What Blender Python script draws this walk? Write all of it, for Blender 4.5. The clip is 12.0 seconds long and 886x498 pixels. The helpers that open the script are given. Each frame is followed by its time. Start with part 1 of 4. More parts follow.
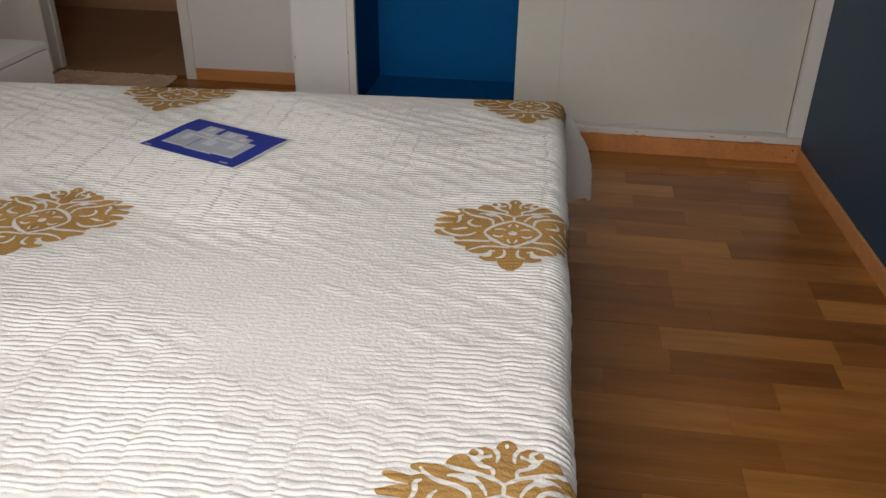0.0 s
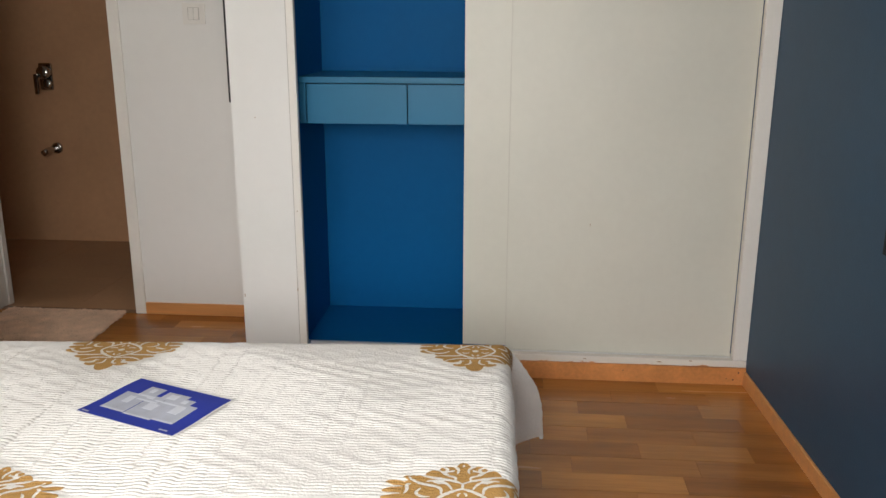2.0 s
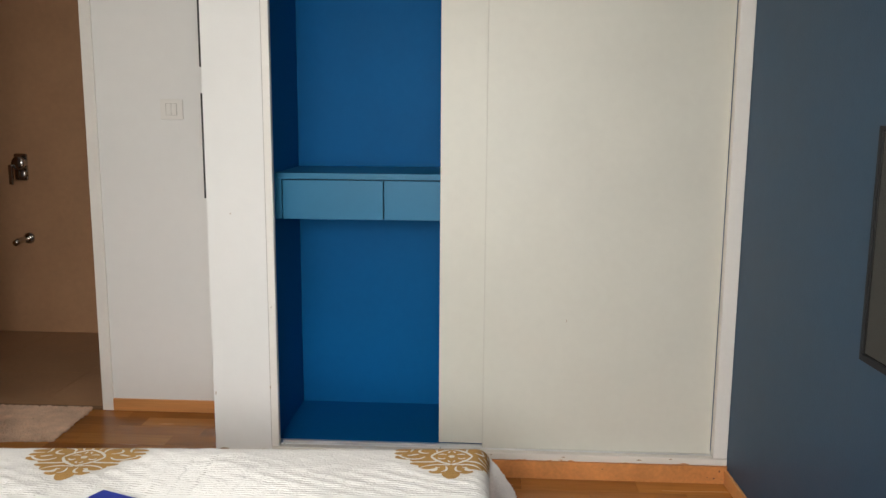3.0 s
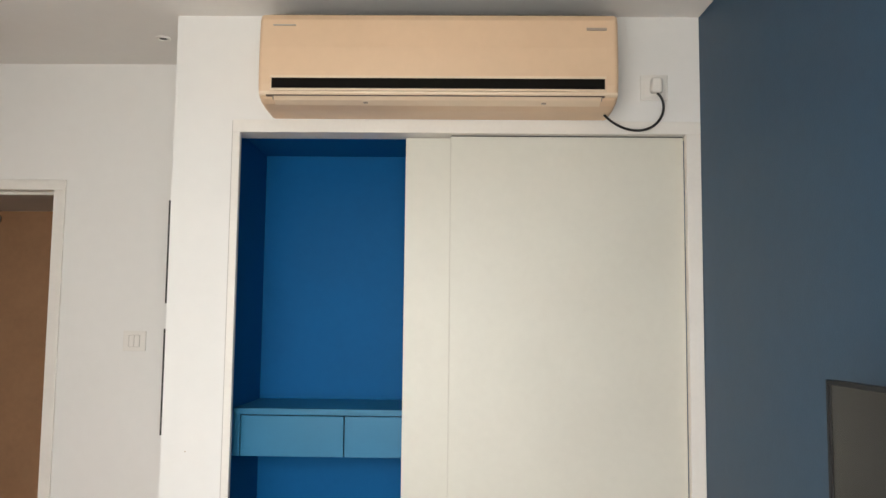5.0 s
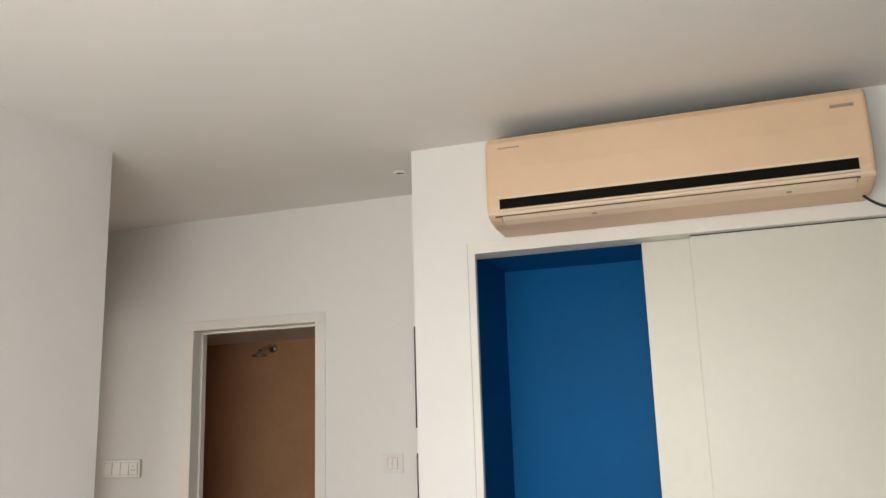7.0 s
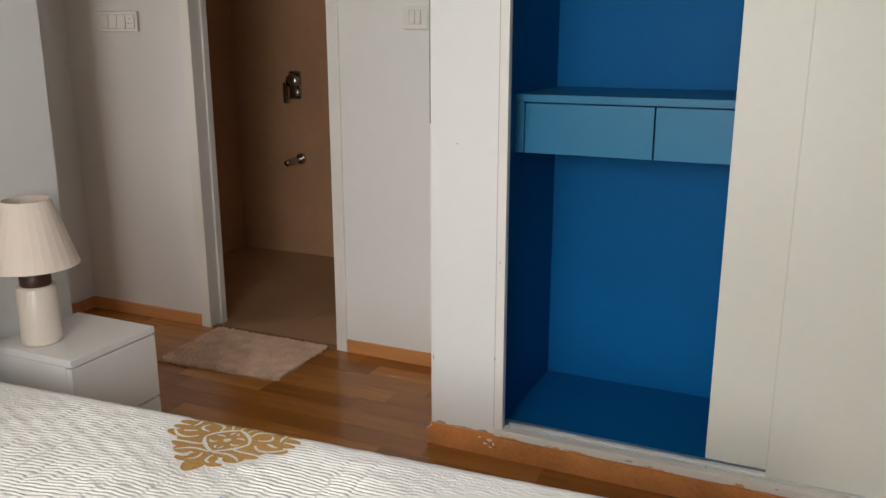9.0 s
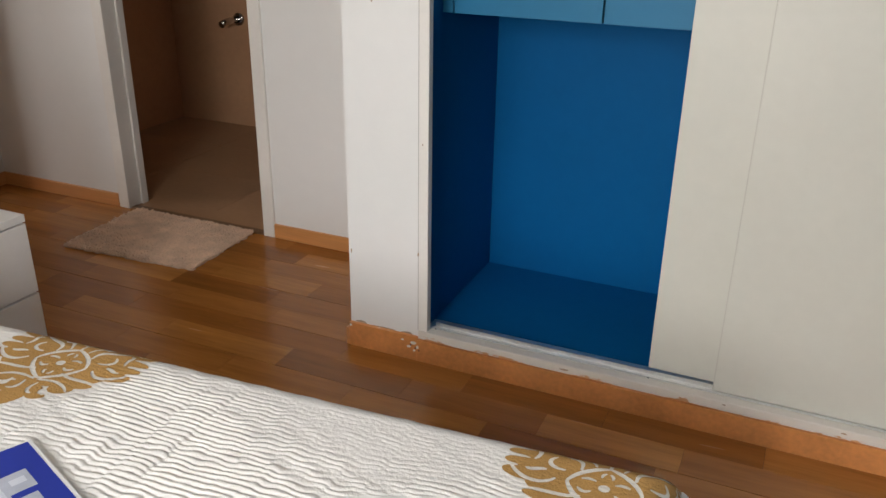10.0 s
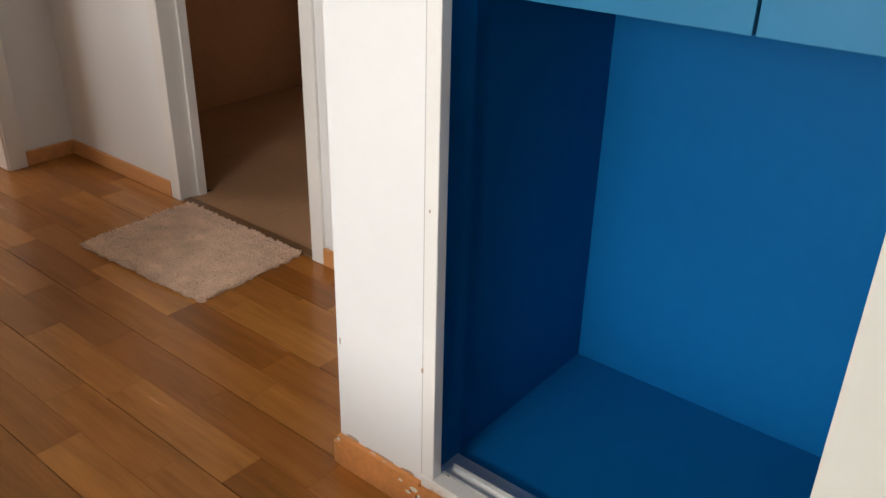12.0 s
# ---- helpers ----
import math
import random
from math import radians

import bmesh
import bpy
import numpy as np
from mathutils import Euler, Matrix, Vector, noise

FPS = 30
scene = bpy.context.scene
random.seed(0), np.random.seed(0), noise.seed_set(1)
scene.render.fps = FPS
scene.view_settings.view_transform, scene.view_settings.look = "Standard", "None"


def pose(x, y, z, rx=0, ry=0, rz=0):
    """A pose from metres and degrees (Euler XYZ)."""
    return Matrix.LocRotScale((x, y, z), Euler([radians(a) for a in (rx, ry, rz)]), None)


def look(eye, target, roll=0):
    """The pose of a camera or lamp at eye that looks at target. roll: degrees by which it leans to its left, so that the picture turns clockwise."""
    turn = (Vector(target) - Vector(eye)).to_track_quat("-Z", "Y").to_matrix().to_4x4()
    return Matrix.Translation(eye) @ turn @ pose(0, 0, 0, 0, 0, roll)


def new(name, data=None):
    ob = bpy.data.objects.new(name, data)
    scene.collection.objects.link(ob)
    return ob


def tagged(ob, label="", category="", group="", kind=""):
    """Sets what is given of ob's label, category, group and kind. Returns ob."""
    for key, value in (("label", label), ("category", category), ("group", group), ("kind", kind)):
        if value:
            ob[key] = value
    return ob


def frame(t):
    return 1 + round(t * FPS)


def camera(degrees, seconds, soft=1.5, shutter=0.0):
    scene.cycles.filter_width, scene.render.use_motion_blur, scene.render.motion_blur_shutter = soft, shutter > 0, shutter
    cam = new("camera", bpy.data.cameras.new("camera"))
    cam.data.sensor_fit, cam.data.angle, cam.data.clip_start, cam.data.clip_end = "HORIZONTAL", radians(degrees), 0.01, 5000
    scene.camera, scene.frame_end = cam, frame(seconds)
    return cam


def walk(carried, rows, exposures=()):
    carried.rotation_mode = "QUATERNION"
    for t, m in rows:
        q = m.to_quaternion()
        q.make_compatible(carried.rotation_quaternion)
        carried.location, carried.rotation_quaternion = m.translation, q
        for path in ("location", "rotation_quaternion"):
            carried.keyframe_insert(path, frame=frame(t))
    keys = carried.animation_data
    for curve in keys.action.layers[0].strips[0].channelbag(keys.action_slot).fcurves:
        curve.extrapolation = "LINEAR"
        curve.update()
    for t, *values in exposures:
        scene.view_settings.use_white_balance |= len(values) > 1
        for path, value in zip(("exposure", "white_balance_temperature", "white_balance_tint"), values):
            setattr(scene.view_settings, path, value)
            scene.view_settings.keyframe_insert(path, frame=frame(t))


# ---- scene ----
cam = camera(56.1, 12.0)
PATH = [
    (0, (-0.943, -3.16, 1.228), (-1.182, -1.42, 0.273), 0.8),
    (0.5, (-0.948, -3.115, 1.244), (-1.14, -1.316, 0.391), 1.1),
    (1, (-0.922, -3.138, 1.303), (-1.098, -1.284, 0.572), 0.5),
    (1.5, (-0.923, -3.123, 1.325), (-1.094, -1.234, 0.69), 0.0),
    (2, (-0.924, -3.106, 1.353), (-1.085, -1.18, 0.837), 0.1),
    (2.5, (-0.919, -3.097, 1.384), (-1.059, -1.148, 0.961), 0.2),
    (3, (-0.923, -3.076, 1.401), (-1.032, -1.106, 1.078), 0.4),
    (3.5, (-0.91, -3.075, 1.425), (-0.995, -1.084, 1.256), 0.6),
    (3.7, (-0.895, -3.092, 1.426), (-0.983, -1.097, 1.308), 0.7),
    (5.3, (-0.896, -3.091, 1.525), (-0.925, -1.105, 1.758), 0.4),
    (5.5, (-0.891, -3.095, 1.547), (-0.915, -1.113, 1.809), 0.1),
    (6, (-0.896, -3.1, 1.575), (-0.924, -1.129, 1.914), -1.4),
    (6.5, (-0.872, -3.087, 1.578), (-1.188, -1.152, 1.974), -2.0),
    (7, (-0.849, -3.042, 1.571), (-1.469, -1.186, 1.985), -1.8),
    (7.5, (-0.896, -2.952, 1.479), (-1.598, -1.091, 1.681), -1.8),
    (7.7, (-0.893, -2.874, 1.465), (-1.628, -1.016, 1.548), -1.2),
    (9.3, (-0.861, -2.218, 1.316), (-1.661, -0.492, 0.7), -0.1),
    (9.5, (-0.847, -2.148, 1.306), (-1.634, -0.446, 0.611), -0.1),
    (10, (-0.84, -1.933, 1.282), (-1.579, -0.252, 0.489), 0.9),
    (10.5, (-0.904, -1.667, 1.302), (-1.584, 0.026, 0.482), 1.5),
    (11, (-0.904, -1.427, 1.25), (-1.61, 0.228, 0.375), 1.6),
    (11.5, (-0.884, -1.166, 1.255), (-1.886, 0.313, 0.356), 0.6),
    (12, (-0.953, -0.954, 1.214), (-2.078, 0.436, 0.318), 1.3),
]
EXPOSURES = [(0.0, -1.58, 6480, 12), (0.7, -1.2, 6500, 12), (1.5, -0.82, 6520, 11), (2.5, -0.56, 6440, 10), (3.2, -0.42, 6450, 9), (3.7, -0.3, 6450, 8), (5.5, -0.2, 6540, 10), (6.5, -0.22, 6600, 10), (7.2, -0.24, 6480, 8), (7.7, -0.55, 6350, 5), (9.3, -0.62, 6420, 11), (10.5, -0.34, 6340, 11), (12.0, -0.03, 6370, 11)]
walk(cam, [(t, look(eye, target, roll)) for t, eye, target, roll in PATH], EXPOSURES)

# ---- daylight ----
world = bpy.data.worlds.new("world")
scene.world = world
world.use_nodes = True
wn = world.node_tree.nodes
sky = wn.new("ShaderNodeTexSky")
sky.sky_type = "NISHITA"
sky.sun_disc = False
sky.sun_elevation = radians(50)
sky.sun_rotation = radians(20)
world.node_tree.links.new(sky.outputs[0], wn["Background"].inputs[0])
wn["Background"].inputs[1].default_value = 0.1


def window_light(name, place, turn, wide, high, watts, colour, spread=180):
    lamp = bpy.data.lights.new(name, "AREA")
    lamp.shape, lamp.size, lamp.size_y, lamp.energy, lamp.color = "RECTANGLE", wide, high, watts, colour
    lamp.spread = radians(spread)
    ob = new(name, lamp)
    ob.matrix_world = pose(*place, *turn)
    return ob


# sky between the balcony's slab and parapet comes in downwards, the balcony floor and trees throw some light up
for x, turn, watts in ((-1.97, -34, 14), (-1.31, 4, 26), (-0.65, 38, 8)):
    window_light("balcony_skylight", (x, -3.90, 1.60), (60, 0, turn), 0.62, 1.3, watts, (1.0, 0.973, 0.94), 90)
window_light("balcony_bounce_light", (-1.31, -3.93, 1.2), (132, 0, 0), 2.0, 1.4, 40, (1.0, 0.965, 0.885), 120)
# added fill lamp, out of view in the hall, to brighten the alcove
window_light("hall_fill_light", (-5.25, -0.98, 1.3), (90, 0, 0), 1.0, 1.3, 22, (1.0, 0.95, 0.88))


# ---- materials ----
def material(name, colour, rough=0.5, metal=0.0, vary=0.06, scale=3.0, bump=0.05, bump_scale=120.0, spec=0.5, coat=0.0):
    """A painted or plain surface: two scales of tone, fine relief."""
    m = bpy.data.materials.new(name)
    m.use_nodes = True
    nt = m.node_tree
    n, link = nt.nodes, nt.links.new
    b = n["Principled BSDF"]
    geo = n.new("ShaderNodeNewGeometry")
    big, small = n.new("ShaderNodeTexNoise"), n.new("ShaderNodeTexNoise")
    big.inputs["Scale"].default_value, big.inputs["Detail"].default_value = scale, 4
    small.inputs["Scale"].default_value, small.inputs["Detail"].default_value = scale * 14, 3
    for t in (big, small):
        link(geo.outputs["Position"], t.inputs["Vector"])
    add = n.new("ShaderNodeMath")
    add.operation = "MULTIPLY_ADD"
    add.inputs[1].default_value = 0.45
    link(small.outputs["Fac"], add.inputs[0])
    link(big.outputs["Fac"], add.inputs[2])
    ramp = n.new("ShaderNodeMapRange")
    ramp.inputs["From Min"].default_value, ramp.inputs["From Max"].default_value = 0.45, 1.0
    ramp.inputs["To Min"].default_value, ramp.inputs["To Max"].default_value = 1 - vary, 1 + vary
    link(add.outputs[0], ramp.inputs["Value"])
    mix = n.new("ShaderNodeVectorMath")
    mix.operation = "SCALE"
    mix.inputs[0].default_value = colour
    link(ramp.outputs[0], mix.inputs["Scale"])
    link(mix.outputs[0], b.inputs["Base Color"])
    rr = n.new("ShaderNodeMapRange")
    rr.inputs["To Min"].default_value, rr.inputs["To Max"].default_value = max(rough - 0.07, 0.02), rough + 0.07
    link(big.outputs["Fac"], rr.inputs["Value"])
    link(rr.outputs[0], b.inputs["Roughness"])
    b.inputs["Metallic"].default_value = metal
    b.inputs["Specular IOR Level"].default_value = spec
    b.inputs["Coat Weight"].default_value = coat
    if bump:
        fine = n.new("ShaderNodeTexNoise")
        fine.inputs["Scale"].default_value, fine.inputs["Detail"].default_value = bump_scale, 3
        link(geo.outputs["Position"], fine.inputs["Vector"])
        bp = n.new("ShaderNodeBump")
        bp.inputs["Strength"].default_value, bp.inputs["Distance"].default_value = bump, 0.004
        link(fine.outputs["Fac"], bp.inputs["Height"])
        link(bp.outputs[0], b.inputs["Normal"])
    return m


def wood(name, stops, source, rough=0.3, stretch=(1.6, 22, 22), grain=0.5, bump=0.04, spec=0.5):
    """Wood along x. stops: the tones of single pieces; source: 'object', 'island' or '' for one tone."""
    m = bpy.data.materials.new(name)
    m.use_nodes = True
    nt = m.node_tree
    n, link = nt.nodes, nt.links.new
    b = n["Principled BSDF"]
    geo = n.new("ShaderNodeNewGeometry")
    if source == "object":
        rnd = n.new("ShaderNodeObjectInfo").outputs["Random"]
    elif source == "island":
        rnd = geo.outputs["Random Per Island"]
    else:
        value = n.new("ShaderNodeValue")
        value.outputs[0].default_value = 0.5
        rnd = value.outputs[0]
    shift = n.new("ShaderNodeVectorMath")
    shift.operation = "SCALE"
    shift.inputs[0].default_value = (37.0, 11.0, 5.0)
    link(rnd, shift.inputs["Scale"])
    place = n.new("ShaderNodeVectorMath")
    place.operation = "MULTIPLY_ADD"
    place.inputs[1].default_value = stretch
    link(geo.outputs["Position"], place.inputs[0])
    link(shift.outputs[0], place.inputs[2])
    rings, fibre = n.new("ShaderNodeTexNoise"), n.new("ShaderNodeTexNoise")
    rings.inputs["Scale"].default_value, rings.inputs["Detail"].default_value, rings.inputs["Distortion"].default_value = 1.0, 3, 0.35
    fibre.inputs["Scale"].default_value, fibre.inputs["Detail"].default_value = 6.0, 4
    for t in (rings, fibre):
        link(place.outputs[0], t.inputs["Vector"])
    tone = n.new("ShaderNodeValToRGB")
    tone.color_ramp.interpolation = "LINEAR"
    el = tone.color_ramp.elements
    while len(el) < len(stops):
        el.new(0.5)
    b.inputs["Specular IOR Level"].default_value = spec
    stops = stops * 2 if len(stops) == 1 else stops
    for i, c in enumerate(stops):
        el[i].position, el[i].color = i / max(len(stops) - 1, 1), (*c, 1)
    link(rnd, tone.inputs[0])
    add = n.new("ShaderNodeMath")
    add.operation = "MULTIPLY_ADD"
    add.inputs[1].default_value = 0.5
    link(fibre.outputs["Fac"], add.inputs[0])
    link(rings.outputs["Fac"], add.inputs[2])
    rg = n.new("ShaderNodeMapRange")
    rg.inputs["From Min"].default_value, rg.inputs["From Max"].default_value = 0.45, 1.05
    rg.inputs["To Min"].default_value, rg.inputs["To Max"].default_value = 1 - grain * 0.5, 1 + grain * 0.5
    link(add.outputs[0], rg.inputs["Value"])
    mul = n.new("ShaderNodeVectorMath")
    mul.operation = "SCALE"
    link(tone.outputs[0], mul.inputs[0])
    link(rg.outputs[0], mul.inputs["Scale"])
    link(mul.outputs[0], b.inputs["Base Color"])
    rr = n.new("ShaderNodeMapRange")
    rr.inputs["To Min"].default_value, rr.inputs["To Max"].default_value = rough - 0.06, rough + 0.1
    link(rings.outputs["Fac"], rr.inputs["Value"])
    link(rr.outputs[0], b.inputs["Roughness"])
    bp = n.new("ShaderNodeBump")
    bp.inputs["Strength"].default_value, bp.inputs["Distance"].default_value = bump, 0.002
    link(fibre.outputs["Fac"], bp.inputs["Height"])
    link(bp.outputs[0], b.inputs["Normal"])
    return m


def peeled(name, under, over, edge, low, high):
    """Paint that has flaked in patches off wood; edge: share of the paint left."""
    m = material(name, under, 0.5, vary=0.30, scale=5, bump=0.1, bump_scale=90)
    nt = m.node_tree
    n, link = nt.nodes, nt.links.new
    b = n["Principled BSDF"]
    geo = n.new("ShaderNodeNewGeometry")
    flakes = n.new("ShaderNodeTexNoise")
    flakes.inputs["Scale"].default_value, flakes.inputs["Detail"].default_value, flakes.inputs["Roughness"].default_value = 22, 6, 0.65
    stretch = n.new("ShaderNodeVectorMath")
    stretch.operation = "MULTIPLY"
    stretch.inputs[1].default_value = (0.35, 1, 1.3)
    link(geo.outputs["Position"], stretch.inputs[0])
    link(stretch.outputs[0], flakes.inputs["Vector"])
    split = n.new("ShaderNodeSeparateXYZ")
    link(geo.outputs["Position"], split.inputs[0])
    up = n.new("ShaderNodeMapRange")
    up.inputs["From Min"].default_value, up.inputs["From Max"].default_value = low, high
    up.inputs["To Min"].default_value, up.inputs["To Max"].default_value = -0.5, 0.5
    up.clamp = False
    link(split.outputs["Z"], up.inputs["Value"])
    total = n.new("ShaderNodeMath")
    link(flakes.outputs["Fac"], total.inputs[0])
    link(up.outputs[0], total.inputs[1])
    cut = n.new("ShaderNodeMapRange")
    cut.inputs["From Min"].default_value, cut.inputs["From Max"].default_value = edge, edge + 0.04
    link(total.outputs[0], cut.inputs["Value"])
    mix = n.new("ShaderNodeMix")
    mix.data_type = "RGBA"
    old = b.inputs["Base Color"].links[0].from_socket
    link(cut.outputs[0], mix.inputs["Factor"])
    link(old, mix.inputs["A"])
    mix.inputs["B"].default_value = (*over, 1)
    link(mix.outputs["Result"], b.inputs["Base Color"])
    return m


PAINT = material("white_wall_paint", (0.80, 0.795, 0.775), 0.62, vary=0.025, scale=1.3, bump=0.06, bump_scale=160)
CEILING_PAINT = material("ceiling_paint", (0.79, 0.775, 0.75), 0.7, vary=0.02, scale=1.1, bump=0.05, bump_scale=150)
ACCENT = material("blue_wall_paint", (0.021, 0.064, 0.120), 0.46, vary=0.10, scale=1.6, bump=0.10, bump_scale=140, spec=0.3)
TRIM = material("white_gloss_trim", (0.80, 0.775, 0.73), 0.36, vary=0.035, scale=5, bump=0.04, bump_scale=70)
DOORS = material("cream_door_laminate", (0.645, 0.635, 0.565), 0.42, vary=0.035, scale=2.4, bump=0.03, bump_scale=200)
NICHE = material("blue_laminate", (0.003, 0.112, 0.315), 0.5, vary=0.07, scale=2.2, bump=0.04, bump_scale=220, spec=0.08)
# the niche's blue again, paler for window light and sheen on drawers and shelf
LIT_BLUE = material("blue_laminate_lit", (0.022, 0.165, 0.31), 0.40, vary=0.05, scale=3.0, bump=0.04, bump_scale=220, spec=0.22)
# near-black that puts the shade of door and drawer gaps into the colour
SHADOW_GAP = material("gap_shade", (0.012, 0.018, 0.03), 0.8, vary=0.05, bump=0)
ALUMINIUM = material("brushed_aluminium", (0.78, 0.78, 0.77), 0.5, metal=1.0, vary=0.08, scale=9, bump=0.06, bump_scale=300)
CHROME = material("chrome", (0.50, 0.48, 0.46), 0.12, metal=1.0, vary=0.03, bump=0)
IVORY = material("yellowed_ivory_plastic", (0.72, 0.52, 0.345), 0.40, vary=0.04, scale=2.0, bump=0.03, bump_scale=260)
IVORY_PALE = material("pale_ivory_plastic", (0.76, 0.61, 0.45), 0.36, vary=0.03, scale=3.0, bump=0.02, bump_scale=260)
BLACK = material("black_plastic", (0.014, 0.014, 0.015), 0.35, vary=0.1, bump=0.02)
SLOT_DARK = material("matte_black_slot", (0.008, 0.007, 0.006), 0.9, vary=0.1, bump=0, spec=0.1)
GREY_PRINT = material("grey_print", (0.34, 0.28, 0.23), 0.5, bump=0)
SEAM_SHADE = material("door_seam_shade", (0.56, 0.54, 0.48), 0.5, bump=0)
SOFT_GREY = material("soft_grey_gap", (0.42, 0.40, 0.37), 0.6, bump=0)
CHIP = material("bared_plaster", (0.42, 0.31, 0.22), 0.8, vary=0.2, scale=60, bump=0.2)
SCREEN = material("screen_glass", (0.010, 0.010, 0.009), 0.22, vary=0.05, bump=0, spec=0.3)
BEZEL = material("grey_bezel", (0.016, 0.017, 0.019), 0.6, vary=0.06, bump=0.02, spec=0.2)
WHITE_PLASTIC = material("white_plastic", (0.78, 0.76, 0.72), 0.35, vary=0.02, bump=0)
WHITE_LACQUER = material("white_lacquer", (0.80, 0.78, 0.75), 0.33, vary=0.03, scale=4, bump=0.02)
QUILT = material("white_quilt_cotton", (0.80, 0.785, 0.755), 0.85, vary=0.07, scale=5, bump=0.45, bump_scale=150, spec=0.2)
GOLD = material("ochre_quilt_print", (0.46, 0.265, 0.085), 0.75, vary=0.16, scale=8, bump=0.5, bump_scale=260, spec=0.25)
MATTRESS = material("mattress_ticking", (0.72, 0.70, 0.66), 0.9, vary=0.05, bump=0.1)
BED_WOOD = wood("bed_base_wood", [(0.20, 0.10, 0.045)], "", 0.4)
BASE_WOOD = wood("baseboard_wood", [(0.62, 0.285, 0.10)], "", 0.36, stretch=(1.5, 30, 30), grain=0.3)
PLINTH_WOOD = peeled("peeled_plinth", (0.60, 0.245, 0.075), (0.72, 0.64, 0.55), 1.02, 0.0, 0.085)
SILL = peeled("peeled_sill", (0.58, 0.30, 0.14), (0.74, 0.70, 0.64), 0.20, 0.05, 0.14)
BATH_TILE = material("brown_bathroom_tile", (0.58, 0.34, 0.19), 0.34, vary=0.10, scale=2.4, bump=0.04, bump_scale=90)
BATH_FLOOR_TILE = material("brown_floor_tile", (0.44, 0.265, 0.15), 0.45, vary=0.12, scale=3.0, bump=0.06, bump_scale=110)
THRESHOLD = material("dark_stone", (0.22, 0.12, 0.06), 0.4, vary=0.2, scale=12, bump=0.05)
GROUT = material("grout", (0.14, 0.09, 0.06), 0.9, vary=0.1, bump=0.1)
RUG_BASE = material("rug_backing", (0.60, 0.43, 0.32), 0.95, vary=0.2, scale=20, bump=0.3)
RUG_PILE = material("rug_pile", (0.75, 0.55, 0.41), 0.95, vary=0.22, scale=14, bump=0.2, spec=0.1)
SHADE = material("lamp_shade_linen", (0.80, 0.69, 0.59), 0.8, vary=0.04, scale=10, bump=0.15, bump_scale=500)
LAMP_CERAMIC = material("cream_ceramic", (0.79, 0.70, 0.60), 0.4, vary=0.05, scale=7, bump=0.05)
LAMP_BROWN = material("brown_lamp_neck", (0.055, 0.022, 0.014), 0.4, vary=0.15, bump=0.03)
CUSHION_CREAM = material("cream_cushion", (0.80, 0.69, 0.57), 0.7, vary=0.08, scale=10, bump=0.15, bump_scale=400)
CUSHION_TAN = material("tan_cushion_seam", (0.60, 0.44, 0.30), 0.7, vary=0.1, bump=0.1)
PAPER = material("white_paper", (0.80, 0.80, 0.80), 0.4, vary=0.02, bump=0)
BLUE_INK = material("blue_print", (0.022, 0.042, 0.33), 0.6, vary=0.05, scale=8, bump=0, spec=0.25)
GREY_INK = material("pale_grey_print", (0.44, 0.47, 0.55), 0.3, vary=0.10, scale=40, bump=0)
PALE_INK = material("pale_print", (0.62, 0.65, 0.72), 0.3, vary=0.06, scale=40, bump=0)
# peach tint that puts the doorway's warm light into the hall wall's colour
HALL_WARMTH = material("hall_warm_light_tint", (0.72, 0.52, 0.34), 0.6, vary=0.04, scale=1.5, bump=0.05)
PICTURE_BACK = material("picture_back", (0.10, 0.09, 0.08), 0.6, bump=0.05)
GLASS = bpy.data.materials.new("window_glass")
GLASS.use_nodes = True
GLASS.node_tree.nodes["Principled BSDF"].inputs["Transmission Weight"].default_value = 1.0
GLASS.node_tree.nodes["Principled BSDF"].inputs["Roughness"].default_value = 0.0
STRIPS = [(0.225, 0.081, 0.0155), (0.42, 0.170, 0.036), (0.30, 0.108, 0.020), (0.48, 0.206, 0.047), (0.355, 0.135, 0.027), (0.265, 0.096, 0.0185), (0.40, 0.160, 0.034)]
FLOOR_PIECE = wood("floor_strip_wood", STRIPS, "object", 0.22, stretch=(1.7, 20, 20), grain=0.5, spec=0.42)
FLOOR_REST = wood("floor_rest_wood", STRIPS, "island", 0.22, stretch=(1.7, 20, 20), grain=0.5, spec=0.42)
FLOOR_UNDER = material("floor_joint", (0.05, 0.022, 0.01), 0.8, bump=0)


# ---- building helpers ----
def block(bm, x0, x1, y0, y1, z0, z1, bevel=0.0, segments=2):
    """One box in bm, with rounded edges if bevel is given."""
    made = bmesh.ops.create_cube(bm, size=1)["verts"]
    for v in made:
        v.co = Vector(((x0 + x1) / 2 + v.co.x * (x1 - x0), (y0 + y1) / 2 + v.co.y * (y1 - y0), (z0 + z1) / 2 + v.co.z * (z1 - z0)))
    if bevel:
        edges = list({e for v in made for e in v.link_edges})
        bmesh.ops.bevel(bm, geom=edges, offset=bevel, segments=segments, profile=0.5, affect="EDGES")
    return bm


def boxes(*rows, bevel=0.0, segments=2):
    bm = bmesh.new()
    for r in rows:
        block(bm, *r, bevel=bevel, segments=segments)
    return bm


